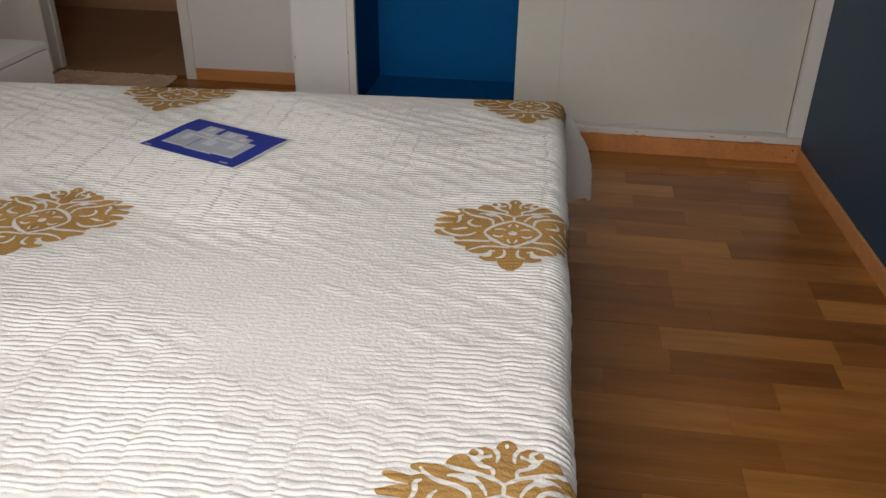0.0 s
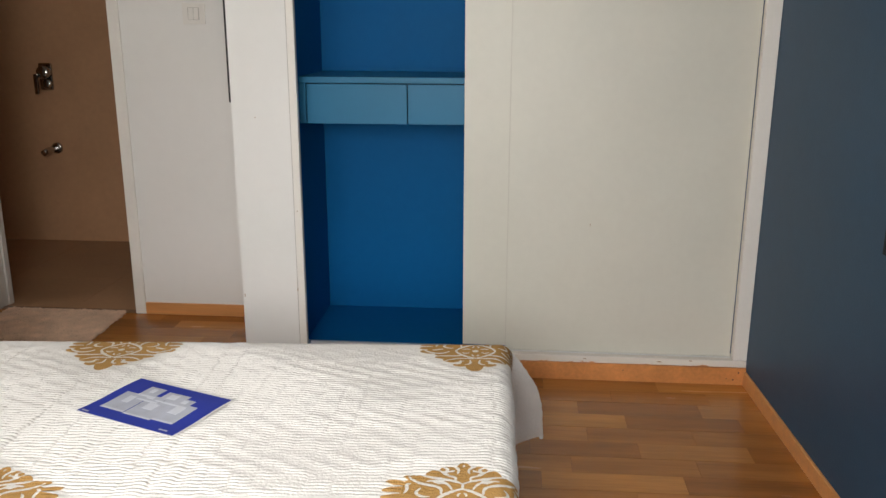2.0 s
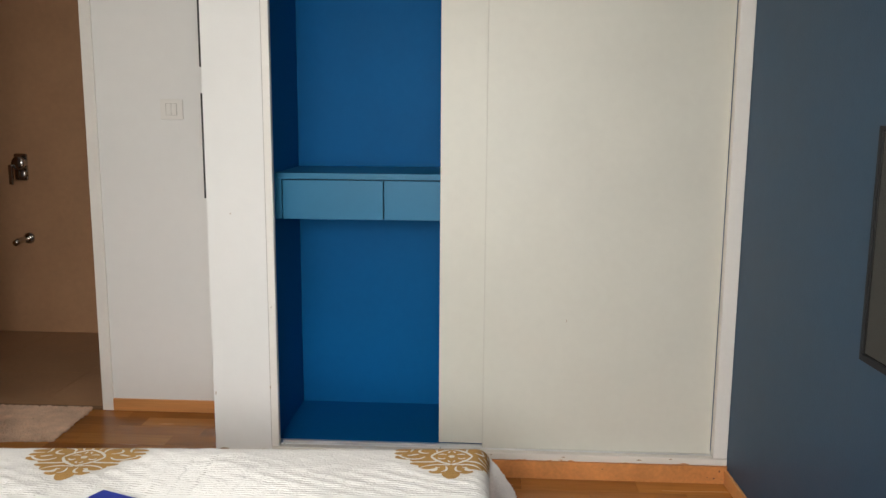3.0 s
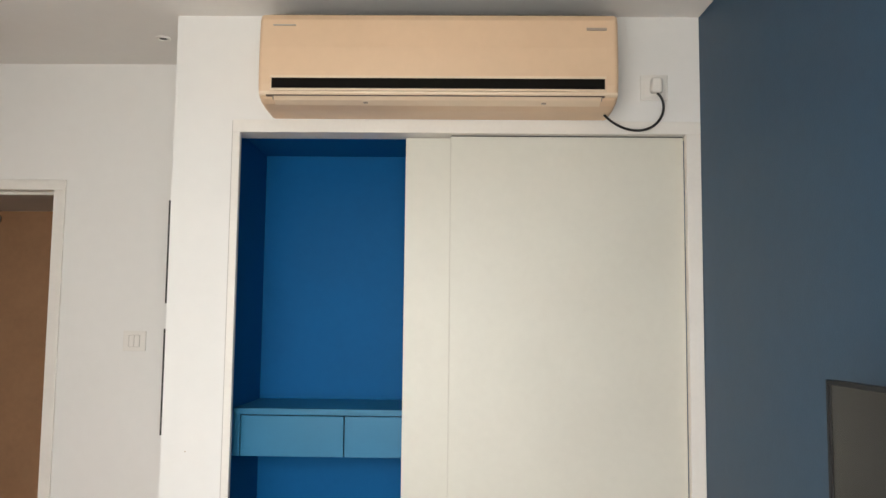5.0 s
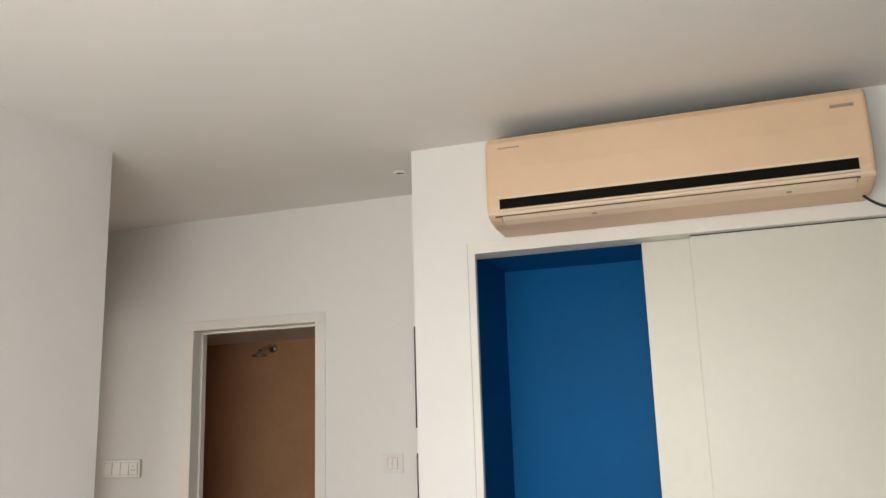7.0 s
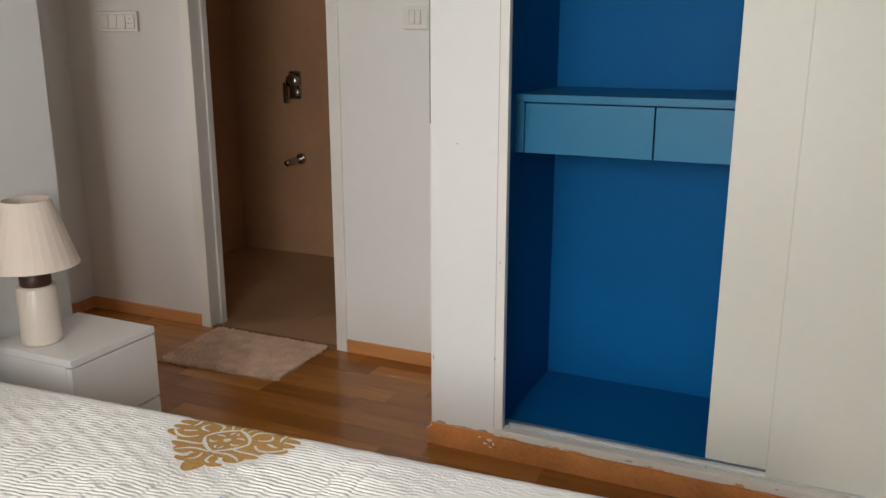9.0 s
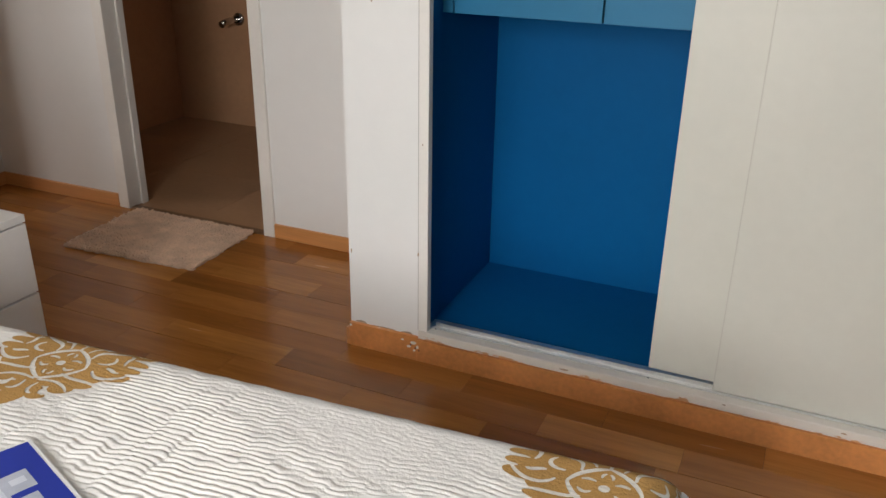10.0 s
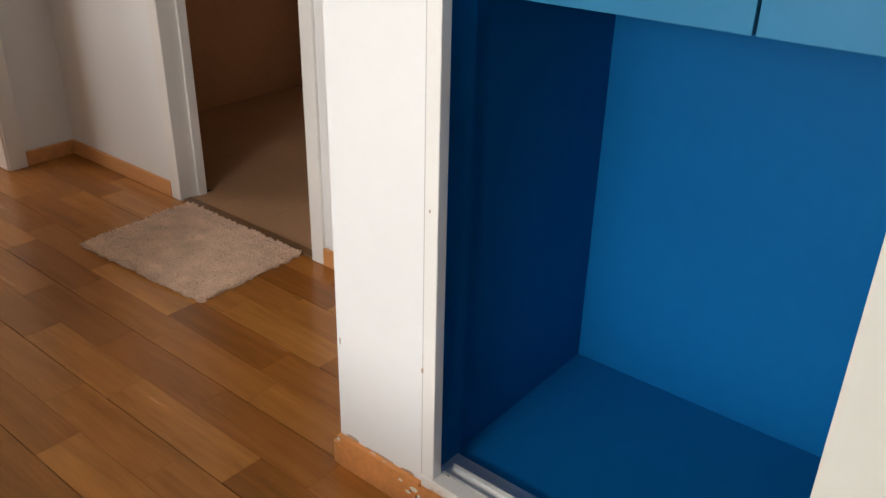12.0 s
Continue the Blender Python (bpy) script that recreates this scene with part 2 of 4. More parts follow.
def lathe(profile, segments=32, axis="z", at=(0, 0, 0), smooth=True):
    """A turned shape from (radius, height) pairs, closed at both ends."""
    bm = bmesh.new()
    rings = []
    for r, h in profile:
        ring = []
        for i in range(segments):
            a = 2 * math.pi * i / segments
            p = (r * math.cos(a), r * math.sin(a), h)
            if axis == "y":
                p = (p[0], -p[2], p[1])
            elif axis == "x":
                p = (p[2], p[0], p[1])
            ring.append(bm.verts.new((p[0] + at[0], p[1] + at[1], p[2] + at[2])))
        rings.append(ring)
    for a, b in zip(rings, rings[1:]):
        for i in range(segments):
            f = bm.faces.new((a[i], a[(i + 1) % segments], b[(i + 1) % segments], b[i]))
            f.smooth = smooth
    bm.faces.new(rings[0][::-1])
    bm.faces.new(rings[-1])
    bmesh.ops.recalc_face_normals(bm, faces=bm.faces)
    return bm


def tube(points, radius, sides=12):
    """A round tube along points."""
    pts = [Vector(p) for p in points]
    bm = bmesh.new()
    rings = []
    for i, p in enumerate(pts):
        ahead = (pts[min(i + 1, len(pts) - 1)] - pts[max(i - 1, 0)]).normalized()
        side = ahead.cross(Vector((0.13, 0.21, 0.97))).normalized()
        up = side.cross(ahead)
        rings.append([bm.verts.new(p + radius * (math.cos(a) * side + math.sin(a) * up)) for a in [2 * math.pi * k / sides for k in range(sides)]])
    for a, b in zip(rings, rings[1:]):
        for k in range(sides):
            bm.faces.new((a[k], a[(k + 1) % sides], b[(k + 1) % sides], b[k])).smooth = True
    bm.faces.new(rings[0][::-1])
    bm.faces.new(rings[-1])
    bmesh.ops.recalc_face_normals(bm, faces=bm.faces)
    return bm


def extrude_x(profile, x0, x1, bevel=0.0):
    """A prism along x from (y, z) pairs."""
    bm = bmesh.new()
    a = [bm.verts.new((x0, y, z)) for y, z in profile]
    b = [bm.verts.new((x1, y, z)) for y, z in profile]
    n = len(profile)
    for i in range(n):
        bm.faces.new((a[i], a[(i + 1) % n], b[(i + 1) % n], b[i]))
    ends = [bm.faces.new(a[::-1]), bm.faces.new(b)]
    bmesh.ops.recalc_face_normals(bm, faces=bm.faces)
    if bevel:
        bmesh.ops.bevel(bm, geom=list({e for f in ends for e in f.edges}), offset=bevel, segments=4, profile=0.5, affect="EDGES")
    return bm


def mesh_object(name, bm, mat):
    me = bpy.data.meshes.new(name)
    bm.to_mesh(me)
    bm.free()
    me.materials.append(mat)
    return new(name, me)


def part(name, bm, mat, parent, label=""):
    """Links bm as ONE mesh under a thing or a part; bm is in the world's metres."""
    ob = mesh_object(name, bm, mat)
    ob.parent = parent
    ob.matrix_parent_inverse = world_of(parent).inverted()
    return tagged(ob, label)


def world_of(ob):
    m = ob.matrix_basis.copy()
    return m if ob.parent is None else world_of(ob.parent) @ ob.matrix_parent_inverse @ m


def thing(name, place, label, category, group="", kind=""):
    ob = new(name)
    ob.empty_display_size = 0.05
    ob.matrix_basis = Matrix.Translation(place)
    return tagged(ob, label, category, group, kind)


def structure(name, bm, mat, label="", category=""):
    return tagged(mesh_object(name, bm, mat), label, category, kind="structure")


H = 2.67  # ceiling

# ---- walls and ceiling ----
EAST_SLANT = 0.032  # the blue wall runs slightly outwards towards the window


def slanted(bm):
    for v in bm.verts:
        v.co.x += 0.004 - EAST_SLANT * min(v.co.y, 0)
    return bm


structure("wall_east", slanted(boxes((0, 0.12, -4.12, 0, -0.1, H + 0.1), (0, 0.12, 0, 0.8, -0.1, H + 0.1))), ACCENT, "dark blue painted accent wall", "wall")
structure("wall_wardrobe_pier", boxes((-1.99, -1.779, 0, 0.66, 0, H), (-1.779, -1.7645, 0, 0.021, 0, 2.262)), PAINT, "white painted pier beside the wardrobe", "wall")
structure("wall_wardrobe_top", boxes((-1.779, 0.0035, 0, 0.66, 2.262, H)), PAINT, "white painted wall above the wardrobe", "wall")
structure("wall_bathroom_front", boxes((-4.18, -3.484, 0.605, 0.73, -0.05, H), (-2.683, -1.99, 0.605, 0.73, -0.05, H), (-3.484, -2.683, 0.605, 0.73, 2.13, H)), PAINT, "white painted wall round the bathroom door", "wall")
structure("wall_wardrobe_back", boxes((-1.99, 0, 0.66, 0.73, -0.05, H)), PAINT, "plain wall behind the wardrobe", "wall")
structure("wall_entrance", boxes((-4.30, -4.18, 0.375, 0.605, -0.05, H), (-4.30, -4.18, -0.47, 0.375, 2.13, H), (-4.30, -4.18, -0.59, -0.47, -0.05, H)), PAINT, "white wall round the entrance doorway", "wall")
structure("wall_headboard", boxes((-3.20, -3.08, -4.12, -0.47, -0.05, H), (-4.18, -3.20, -0.59, -0.47, -0.05, H)), PAINT, "pale white wall behind the bed", "wall")
structure("wall_south", boxes((-3.08, -2.41, -4.12, -4.00, -0.05, H), (-0.21, 0.13, -4.12, -4.00, -0.05, H), (-2.41, -0.21, -4.12, -4.00, 2.36, H), (-2.41, -0.21, -4.12, -4.00, -0.05, 0.06)), PAINT, "plain wall round the balcony window", "wall")
structure("ceiling", boxes((-4.30, 0.15, -4.12, 0.8, H, H + 0.12)), CEILING_PAINT, "plain white painted ceiling", "ceiling")


def balcony_window():
    """Sliding balcony window behind the walk, white frame and two panes."""
    w = thing("window_1", (-1.31, -4.06, 0.06), "white framed sliding balcony window", "window", kind="structure")
    part("window_frame", boxes((-2.41, -2.35, -4.10, -4.02, 0.06, 2.36), (-0.27, -0.21, -4.10, -4.02, 0.06, 2.36), (-2.35, -0.27, -4.10, -4.02, 2.30, 2.36), (-2.35, -0.27, -4.10, -4.02, 0.06, 0.12), (-1.35, -1.27, -4.09, -4.03, 0.12, 2.30)), TRIM, w)
    for x0, x1 in ((-2.348, -1.352), (-1.268, -0.272)):
        p = part("pane", boxes((x0, x1, -4.064, -4.058, 0.122, 2.298)), GLASS, w)
        p.visible_shadow = False


balcony_window()
structure("ground", boxes((-60, 60, -60, 60, -3.2, -3.1)), GROUT, "plain ground outside below the balcony", "ground")

# ---- bathroom shell and hall ----
structure("bathroom_wall", boxes((-4.40, -4.28, 0.73, 2.07, -0.05, 2.3), (-4.28, -1.8, 1.95, 2.07, -0.05, 2.3), (-1.92, -1.8, 0.73, 1.95, -0.05, 2.3)), BATH_TILE, "brown tiled bathroom walls", "wall")
structure("bathroom_ceiling", boxes((-4.28, -1.92, 0.73, 1.95, 2.165, 2.3)), CEILING_PAINT, "plain white bathroom ceiling", "ceiling")
structure("hall_wall", boxes((-5.9, -4.30, 0.47, 0.59, -0.05, H), (-6.0, -5.9, -1.1, 0.59, -0.05, H), (-5.9, -5.75, -1.1, -1.0, -0.05, H), (-4.75, -4.30, -1.1, -1.0, -0.05, H), (-5.75, -4.75, -1.1, -1.0, 2.0, H), (-5.75, -4.75, -1.1, -1.0, -0.05, 0.6), (-4.30, -4.18, -1.1, -0.59, -0.05, H)), HALL_WARMTH, "hall wall beyond the doorway, tinted peach for warm light", "wall")
structure("hall_ceiling", boxes((-6.0, -4.30, -1.1, 0.59, H, H + 0.12)), CEILING_PAINT, "plain hall ceiling", "ceiling")


# ---- door frames ----
def bathroom_door_frame():
    d = thing("door_1", (-3.08, 0.6, 0), "white painted frame of the open bathroom doorway", "door frame", kind="structure")
    y0, y1 = 0.593, 0.738
    part("jamb", boxes((-3.484, -3.43, y0, 0.705, 0, 2.083), bevel=0.003), TRIM, d)
    part("jamb", boxes((-2.735, -2.683, y0, y1, 0, 2.083), bevel=0.003), TRIM, d)
    part("head", boxes((-3.484, -2.683, y0, y1, 2.083, 2.13), bevel=0.003), TRIM, d)
    part("strike_plate", boxes((-2.7375, -2.7352, 0.655, 0.664, 0.80, 0.835), (-2.7375, -2.7352, 0.655, 0.662, 0.72, 0.735), bevel=0.0005), LAMP_BROWN, d, "small dark latch plate")
    part("stop", boxes((-3.43, -3.42, 0.665, 0.70, 0, 2.083), (-2.747, -2.735, 0.665, 0.70, 0, 2.083), (-3.42, -2.747, 0.665, 0.70, 2.071, 2.083), bevel=0.002), TRIM, d)


def entrance_door_frame():
    d = thing("door_2", (-4.24, -0.05, 0), "white painted frame of the open entrance doorway", "door frame", kind="structure")
    part("jamb", boxes((-4.315, -4.165, 0.318, 0.375, 0, 2.07), bevel=0.004), TRIM, d)
    part("jamb", boxes((-4.315, -4.165, -0.47, -0.415, 0, 2.07), bevel=0.004), TRIM, d)
    part("head", boxes((-4.315, -4.165, -0.47, 0.375, 2.07, 2.13), bevel=0.004), TRIM, d)
    part("architrave", boxes((-4.179, -4.158, 0.325, 0.395, 0, 2.075), bevel=0.003), TRIM, d)


bathroom_door_frame()
entrance_door_frame()


# ---- baseboards ----
def baseboard(name, x0, x1, y0, y1, high=0.058):
    structure(name, boxes((x0, x1, y0, y1, 0, high), bevel=0.0025), BASE_WOOD, "orange-brown wooden baseboard", "baseboard")


baseboard("baseboard_alcove", -2.682, -1.992, 0.592, 0.6045)
baseboard("baseboard_alcove_west", -4.166, -3.486, 0.592, 0.6045)
baseboard("baseboard_entrance", -4.179, -4.167, 0.397, 0.6045)
baseboard("baseboard_pier", -2.003, -1.9905, -0.012, 0.59)
structure("baseboard_east", slanted(boxes((-0.012, -0.0005, -3.998, -0.014, 0, 0.058), bevel=0.0025)), BASE_WOOD, "orange-brown wooden baseboard", "baseboard")
baseboard("baseboard_headboard", -3.079, -3.067, -3.998, -0.472)
baseboard("baseboard_hall", -5.88, -4.317, 0.457, 0.4695)


# ---- wardrobe ----
def wardrobe():
    w = thing("wardrobe", (-0.9, 0.3, 0), "built-in wardrobe with cream sliding doors and open blue niche", "wardrobe")
    part("plinth", boxes((-1.99, -1.764, -0.0125, -0.0005, 0.0, 0.078), (-1.7638, 0.0030, -0.0125, 0.09, 0.0, 0.070), bevel=0.0006), PLINTH_WOOD, w, "orange wooden plinth with chipped paint")
    part("sill", boxes((-1.7638, 0.0032, -0.006, 0.028, 0.0705, 0.0975), bevel=0.003), SILL, w, "white painted sill with peeling edges")
    part("frame_stile", boxes((-1.764, -1.735, -0.003, 0.022, 0.0978, 2.262), bevel=0.002), TRIM, w)
    part("frame_stile", boxes((-0.05, 0.0033, -0.003, 0.0355, 0.0985, 2.262), bevel=0.002), TRIM, w)
    part("joint_line", boxes((-1.7658, -1.7642, -0.0014, -0.0002, 0.098, 2.262)), SOFT_GREY, w)
    part("frame_head", boxes((-1.764, 0.0033, -0.0045, 0.11, 2.216, 2.264), bevel=0.002), TRIM, w)
    track = part("track", boxes((-1.755, -0.04, 0.0325, 0.099, 0.0705, 0.089)), ALUMINIUM, w, "scratched aluminium sliding track")
    part("rail", boxes((-1.735, -0.04, 0.0285, 0.0325, 0.072, 0.1015)), ALUMINIUM, track)
    part("rail", boxes((-1.735, -0.04, 0.061, 0.065, 0.089, 0.1005)), ALUMINIUM, track)
    for x in (-1.722, -1.1):
        part("screw", lathe([(0.003, 0.0), (0.003, 0.0012), (0.001, 0.0016)], 10, "y", (x, 0.0284, 0.096)), BLACK, track)
    part("sliding_door", boxes((-1.109, -0.08, 0.074, 0.096, 0.1015, 2.214), bevel=0.0015), DOORS, w)
    part("sliding_door", boxes((-0.934, -0.052, 0.036, 0.058, 0.1, 2.212), bevel=0.0015), DOORS, w)
    # added strip, a greyer door tone for the shadow line where the doors overlap
    part("seam_shade", boxes((-0.9365, -0.9341, 0.0375, 0.0575, 0.101, 2.211)), SEAM_SHADE, w, "grey strip painted as the shade line at the door seam")
    # dark strip painted as the shade above the front door
    part("door_gap", boxes((-0.933, -0.053, 0.037, 0.057, 2.2122, 2.2158)), SHADOW_GAP, w)
    # carcass
    part("side_panel", boxes((-1.7785, -1.755, 0.0225, 0.11, 0.05, 2.2155), (-1.7785, -1.772, 0.11, 0.655, 0.05, 2.262)), NICHE, w)
    part("side_panel", boxes((-0.03, -0.008, 0.11, 0.655, 0.05, 2.2155)), NICHE, w)
    part("back_panel", boxes((-1.772, -0.03, 0.597, 0.655, 0.05, 2.262)), NICHE, w)
    part("floor_panel", boxes((-1.772, -0.03, 0.0995, 0.597, 0.05, 0.072)), NICHE, w)
    part("top_panel", boxes((-1.772, -0.03, 0.11, 0.597, 2.245, 2.262)), NICHE, w)
    part("shelf", boxes((-1.772, -0.03, 0.160, 0.597, 1.1405, 1.164), bevel=0.001), LIT_BLUE, w)
    # near-black boxes behind and under the drawers, shade put into their colour
    part("drawer_gap_shade", boxes((-1.772, -0.03, 0.185, 0.596, 0.984, 0.998), (-1.772, -0.03, 0.19, 0.20, 0.998, 1.1405)), SHADOW_GAP, w)
    part("drawer_stile", boxes((-1.772, -1.742, 0.160, 0.19, 0.982, 1.1402), bevel=0.001), LIT_BLUE, w)
    for x0, x1 in ((-1.738, -1.340), (-1.335, -0.937), (-0.932, -0.534), (-0.529, -0.06)):
        part("drawer_front", boxes((x0, x1, 0.160, 0.184, 0.982, 1.1365), bevel=0.0012), LIT_BLUE, w)


wardrobe()


def paint_chip(x, y, z, wide, high, seed, mat=CHIP):
    """A small flake of missing paint with a ragged outline."""
    rng = random.Random(seed)
    bm = bmesh.new()
    ring = []
    for i in range(11):
        a = 2 * math.pi * i / 11
        q = rng.uniform(0.55, 1.0)
        ring.append((x + q * wide / 2 * math.cos(a), z + q * high / 2 * math.sin(a)))
    front = [bm.verts.new((a, y - 0.0008, b)) for a, b in ring]
    back = [bm.verts.new((a, y + 0.001, b)) for a, b in ring]
    bm.faces.new(front)
    for i in range(11):
        bm.faces.new((front[i], front[(i + 1) % 11], back[(i + 1) % 11], back[i]))
    bmesh.ops.recalc_face_normals(bm, faces=bm.faces)
    tagged(mesh_object("paint_chip", bm, mat), "small ragged chip in the white paint beside the wardrobe", "paint chip", "paint chips", kind="structure")


for row in ((-1.764, -0.0032, 0.34, 0.006, 0.016, 1), (-1.982, 0.0, 0.31, 0.004, 0.022, 2), (-1.752, -0.0032, 0.66, 0.004, 0.008, 3), (-1.80, 0.0, 0.079, 0.05, 0.016, 4), (-1.955, 0.0, 0.079, 0.045, 0.014, 5), (-1.88, 0.0, 0.078, 0.09, 0.008, 6), (-0.62, 0.0358, 0.62, 0.004, 0.016, 7), (-1.90, 0.0, 1.02, 0.006, 0.006, 8)):
    paint_chip(*row)
for row in ((-0.62, -0.0062, 0.088, 0.020, 0.005, 31), (-0.33, -0.0062, 0.085, 0.028, 0.006, 32), (-0.90, -0.0062, 0.090, 0.012, 0.004, 33), (-0.21, -0.0062, 0.092, 0.016, 0.005, 34), (-1.32, -0.0062, 0.083, 0.030, 0.006, 35)):
    paint_chip(*row)
for row in ((-1.775, -0.0128, 0.058, 0.026, 0.012, 11), (-1.79, -0.0128, 0.044, 0.018, 0.010, 12), (-1.762, -0.0128, 0.046, 0.012, 0.014, 13), (-1.81, -0.0128, 0.062, 0.014, 0.007, 14), (-1.772, -0.0128, 0.034, 0.010, 0.008, 15), (-1.985, -0.0128, 0.070, 0.010, 0.012, 16)):
    paint_chip(*row, TRIM)
for row in ((-1.783, -0.0130, 0.050, 0.007, 0.006, 21), (-1.768, -0.0130, 0.043, 0.006, 0.009, 22), (-1.757, -0.0130, 0.036, 0.005, 0.006, 23), (-0.026, -0.0128, 0.052, 0.007, 0.012, 24), (-0.045, -0.0128, 0.022, 0.009, 0.008, 25), (-0.07, -0.0128, 0.026, 0.005, 0.005, 26), (-0.47, -0.0128, 0.047, 0.006, 0.004, 27)):
    paint_chip(*row, LAMP_BROWN)


# ---- air conditioner with plug ----
def air_conditioner():
    x0, x1 = -1.617, -0.344
    a = thing("air_conditioner", (-0.985, -0.002, 2.26), "yellowed ivory wall-mounted split air conditioner above the wardrobe", "air conditioner")
    prof = [(-0.002, 2.602), (-0.185, 2.602), (-0.212, 2.594), (-0.225, 2.572), (-0.233, 2.47), (-0.234, 2.38), (-0.232, 2.335), (-0.224, 2.305), (-0.206, 2.288), (-0.176, 2.277), (-0.120, 2.270), (-0.002, 2.268)]
    part("body", extrude_x(prof, x0, x1, bevel=0.016), IVORY, a)
    for k in range(9):
        y = -0.185 + k * 0.02
        part("top_grille_bar", boxes((x0 + 0.05, x1 - 0.05, y, y + 0.008, 2.6035, 2.6065)), BLACK, a)
    part("top_grille", boxes((x0 + 0.04, x1 - 0.04, -0.19, -0.01, 2.602, 2.6035)), SLOT_DARK, a, "dark intake grille on top")
    part("lower_band", extrude_x([(-0.228, 2.311), (-0.2365, 2.309), (-0.2345, 2.303), (-0.226, 2.296), (-0.220, 2.296)], x0 + 0.006, x1 - 0.006), IVORY_PALE, a)
    part("slot_frame", boxes((x0 + 0.045, x1 - 0.045, -0.2385, -0.230, 2.357, 2.366), (x0 + 0.045, x1 - 0.045, -0.2375, -0.228, 2.312, 2.320), bevel=0.0015), IVORY_PALE, a)
    part("intake_slot", boxes((x0 + 0.05, x1 - 0.05, -0.2362, -0.229, 2.320, 2.357)), SLOT_DARK, a, "dark horizontal air slot")
    flap = extrude_x([(-0.2265, 2.296), (-0.209, 2.2845), (-0.178, 2.2735), (-0.172, 2.2785), (-0.203, 2.291), (-0.220, 2.299)], x0 + 0.055, x1 - 0.06, bevel=0.002)
    louvre = part("louvre", flap, IVORY_PALE, a, "pale closed louvre flap")
    part("seam", extrude_x([(-0.2290, 2.2982), (-0.2290, 2.2948), (-0.21, 2.2948), (-0.21, 2.2982)], x0 + 0.03, x1 - 0.05), LAMP_BROWN, a)
    for x in (x0 + 0.052, x1 - 0.058):
        part("seam", extrude_x([(-0.2268, 2.297), (-0.2095, 2.2840), (-0.204, 2.286), (-0.220, 2.300)], x - 0.0015, x + 0.0015), GREY_PRINT, a)
    for x in (x0 + 0.38, x1 - 0.26):
        part("clip", boxes((x - 0.008, x + 0.008, -0.200, -0.190, 2.277, 2.284), bevel=0.001), GREY_PRINT, louvre)
    # small maker's marks as plain bars
    part("badge", boxes((x1 - 0.112, x1 - 0.042, -0.2325, -0.224, 2.534, 2.543)), GREY_PRINT, a)
    part("badge", boxes((x0 + 0.05, x0 + 0.13, -0.2318, -0.224, 2.549, 2.5525)), SOFT_GREY, a)


def socket_and_plug():
    s = thing("wall_socket", (-0.169, 0, 2.394), "white wall socket plate beside the air conditioner", "socket")
    part("plate", boxes((-0.222, -0.118, -0.009, -0.0003, 2.345, 2.443), bevel=0.003), WHITE_PLASTIC, s)
    part("insert", boxes((-0.208, -0.132, -0.0115, -0.0088, 2.357, 2.431), bevel=0.001), WHITE_PLASTIC, s)
    p = thing("power_plug", (-0.167, -0.0115, 2.392), "white plug with a looped black cable in the wall socket", "plug")
    bm = bmesh.new()
    block(bm, -0.190, -0.144, -0.052, -0.0116, 2.366, 2.425, bevel=0.012, segments=4)
    for v in bm.verts:
        k = (v.co.z - 2.366) / 0.06
        v.co.x = -0.167 + (v.co.x + 0.167) * (1.0 - 0.35 * max(0.0, k - 0.45))
    part("plug_body", bm, WHITE_PLASTIC, p)
    pts = []
    ctrl = [Vector(c) for c in ((-0.165, -0.034, 2.366), (-0.105, -0.034, 2.318), (-0.150, -0.036, 2.178), (-0.290, -0.050, 2.195), (-0.372, -0.085, 2.268))]
    for i in range(33):
        q, row = i / 32, ctrl
        while len(row) > 1:
            row = [a.lerp(b, q) for a, b in zip(row, row[1:])]
        pts.append(row[0])
    part("cable", tube(pts, 0.0048, 10), BLACK, p, "black rubber cable")


air_conditioner()
socket_and_plug()


# ---- television ----
def television():
    t = thing("television", (-0.02, -1.65, 0.846), "flat black television with thin grey bezel on the blue wall", "television")
    y0, y1, z0, z1 = -2.13, -1.168, 0.846, 1.380
    part("back_case", slanted(boxes((-0.086, -0.055, y0 + 0.01, y1 - 0.01, z0 + 0.01, z1 - 0.01), bevel=0.006)), BLACK, t)
    part("bezel", slanted(boxes((-0.106, -0.084, y0, y0 + 0.011, z0, z1), (-0.106, -0.084, y1 - 0.011, y1, z0, z1), (-0.1062, -0.084, y0 + 0.011, y1 - 0.011, z0, z0 + 0.017), (-0.1062, -0.084, y0 + 0.011, y1 - 0.011, z1 - 0.011, z1), bevel=0.0015)), BEZEL, t)
    for a in (y0 + 0.011, y1 - 0.015):
        part("inner_edge", slanted(boxes((-0.1035, -0.088, a, a + 0.004, z0 + 0.017, z1 - 0.011))), BLACK, t)
    part("screen", slanted(boxes((-0.1015, -0.088, y0 + 0.014, y1 - 0.014, z0 + 0.017, z1 - 0.011))), SCREEN, t, "dark glossy screen")
    part("wall_bracket", slanted(boxes((-0.055, -0.0005, -1.75, -1.55, 1.01, 1.21), bevel=0.003)), BLACK, t)


television()


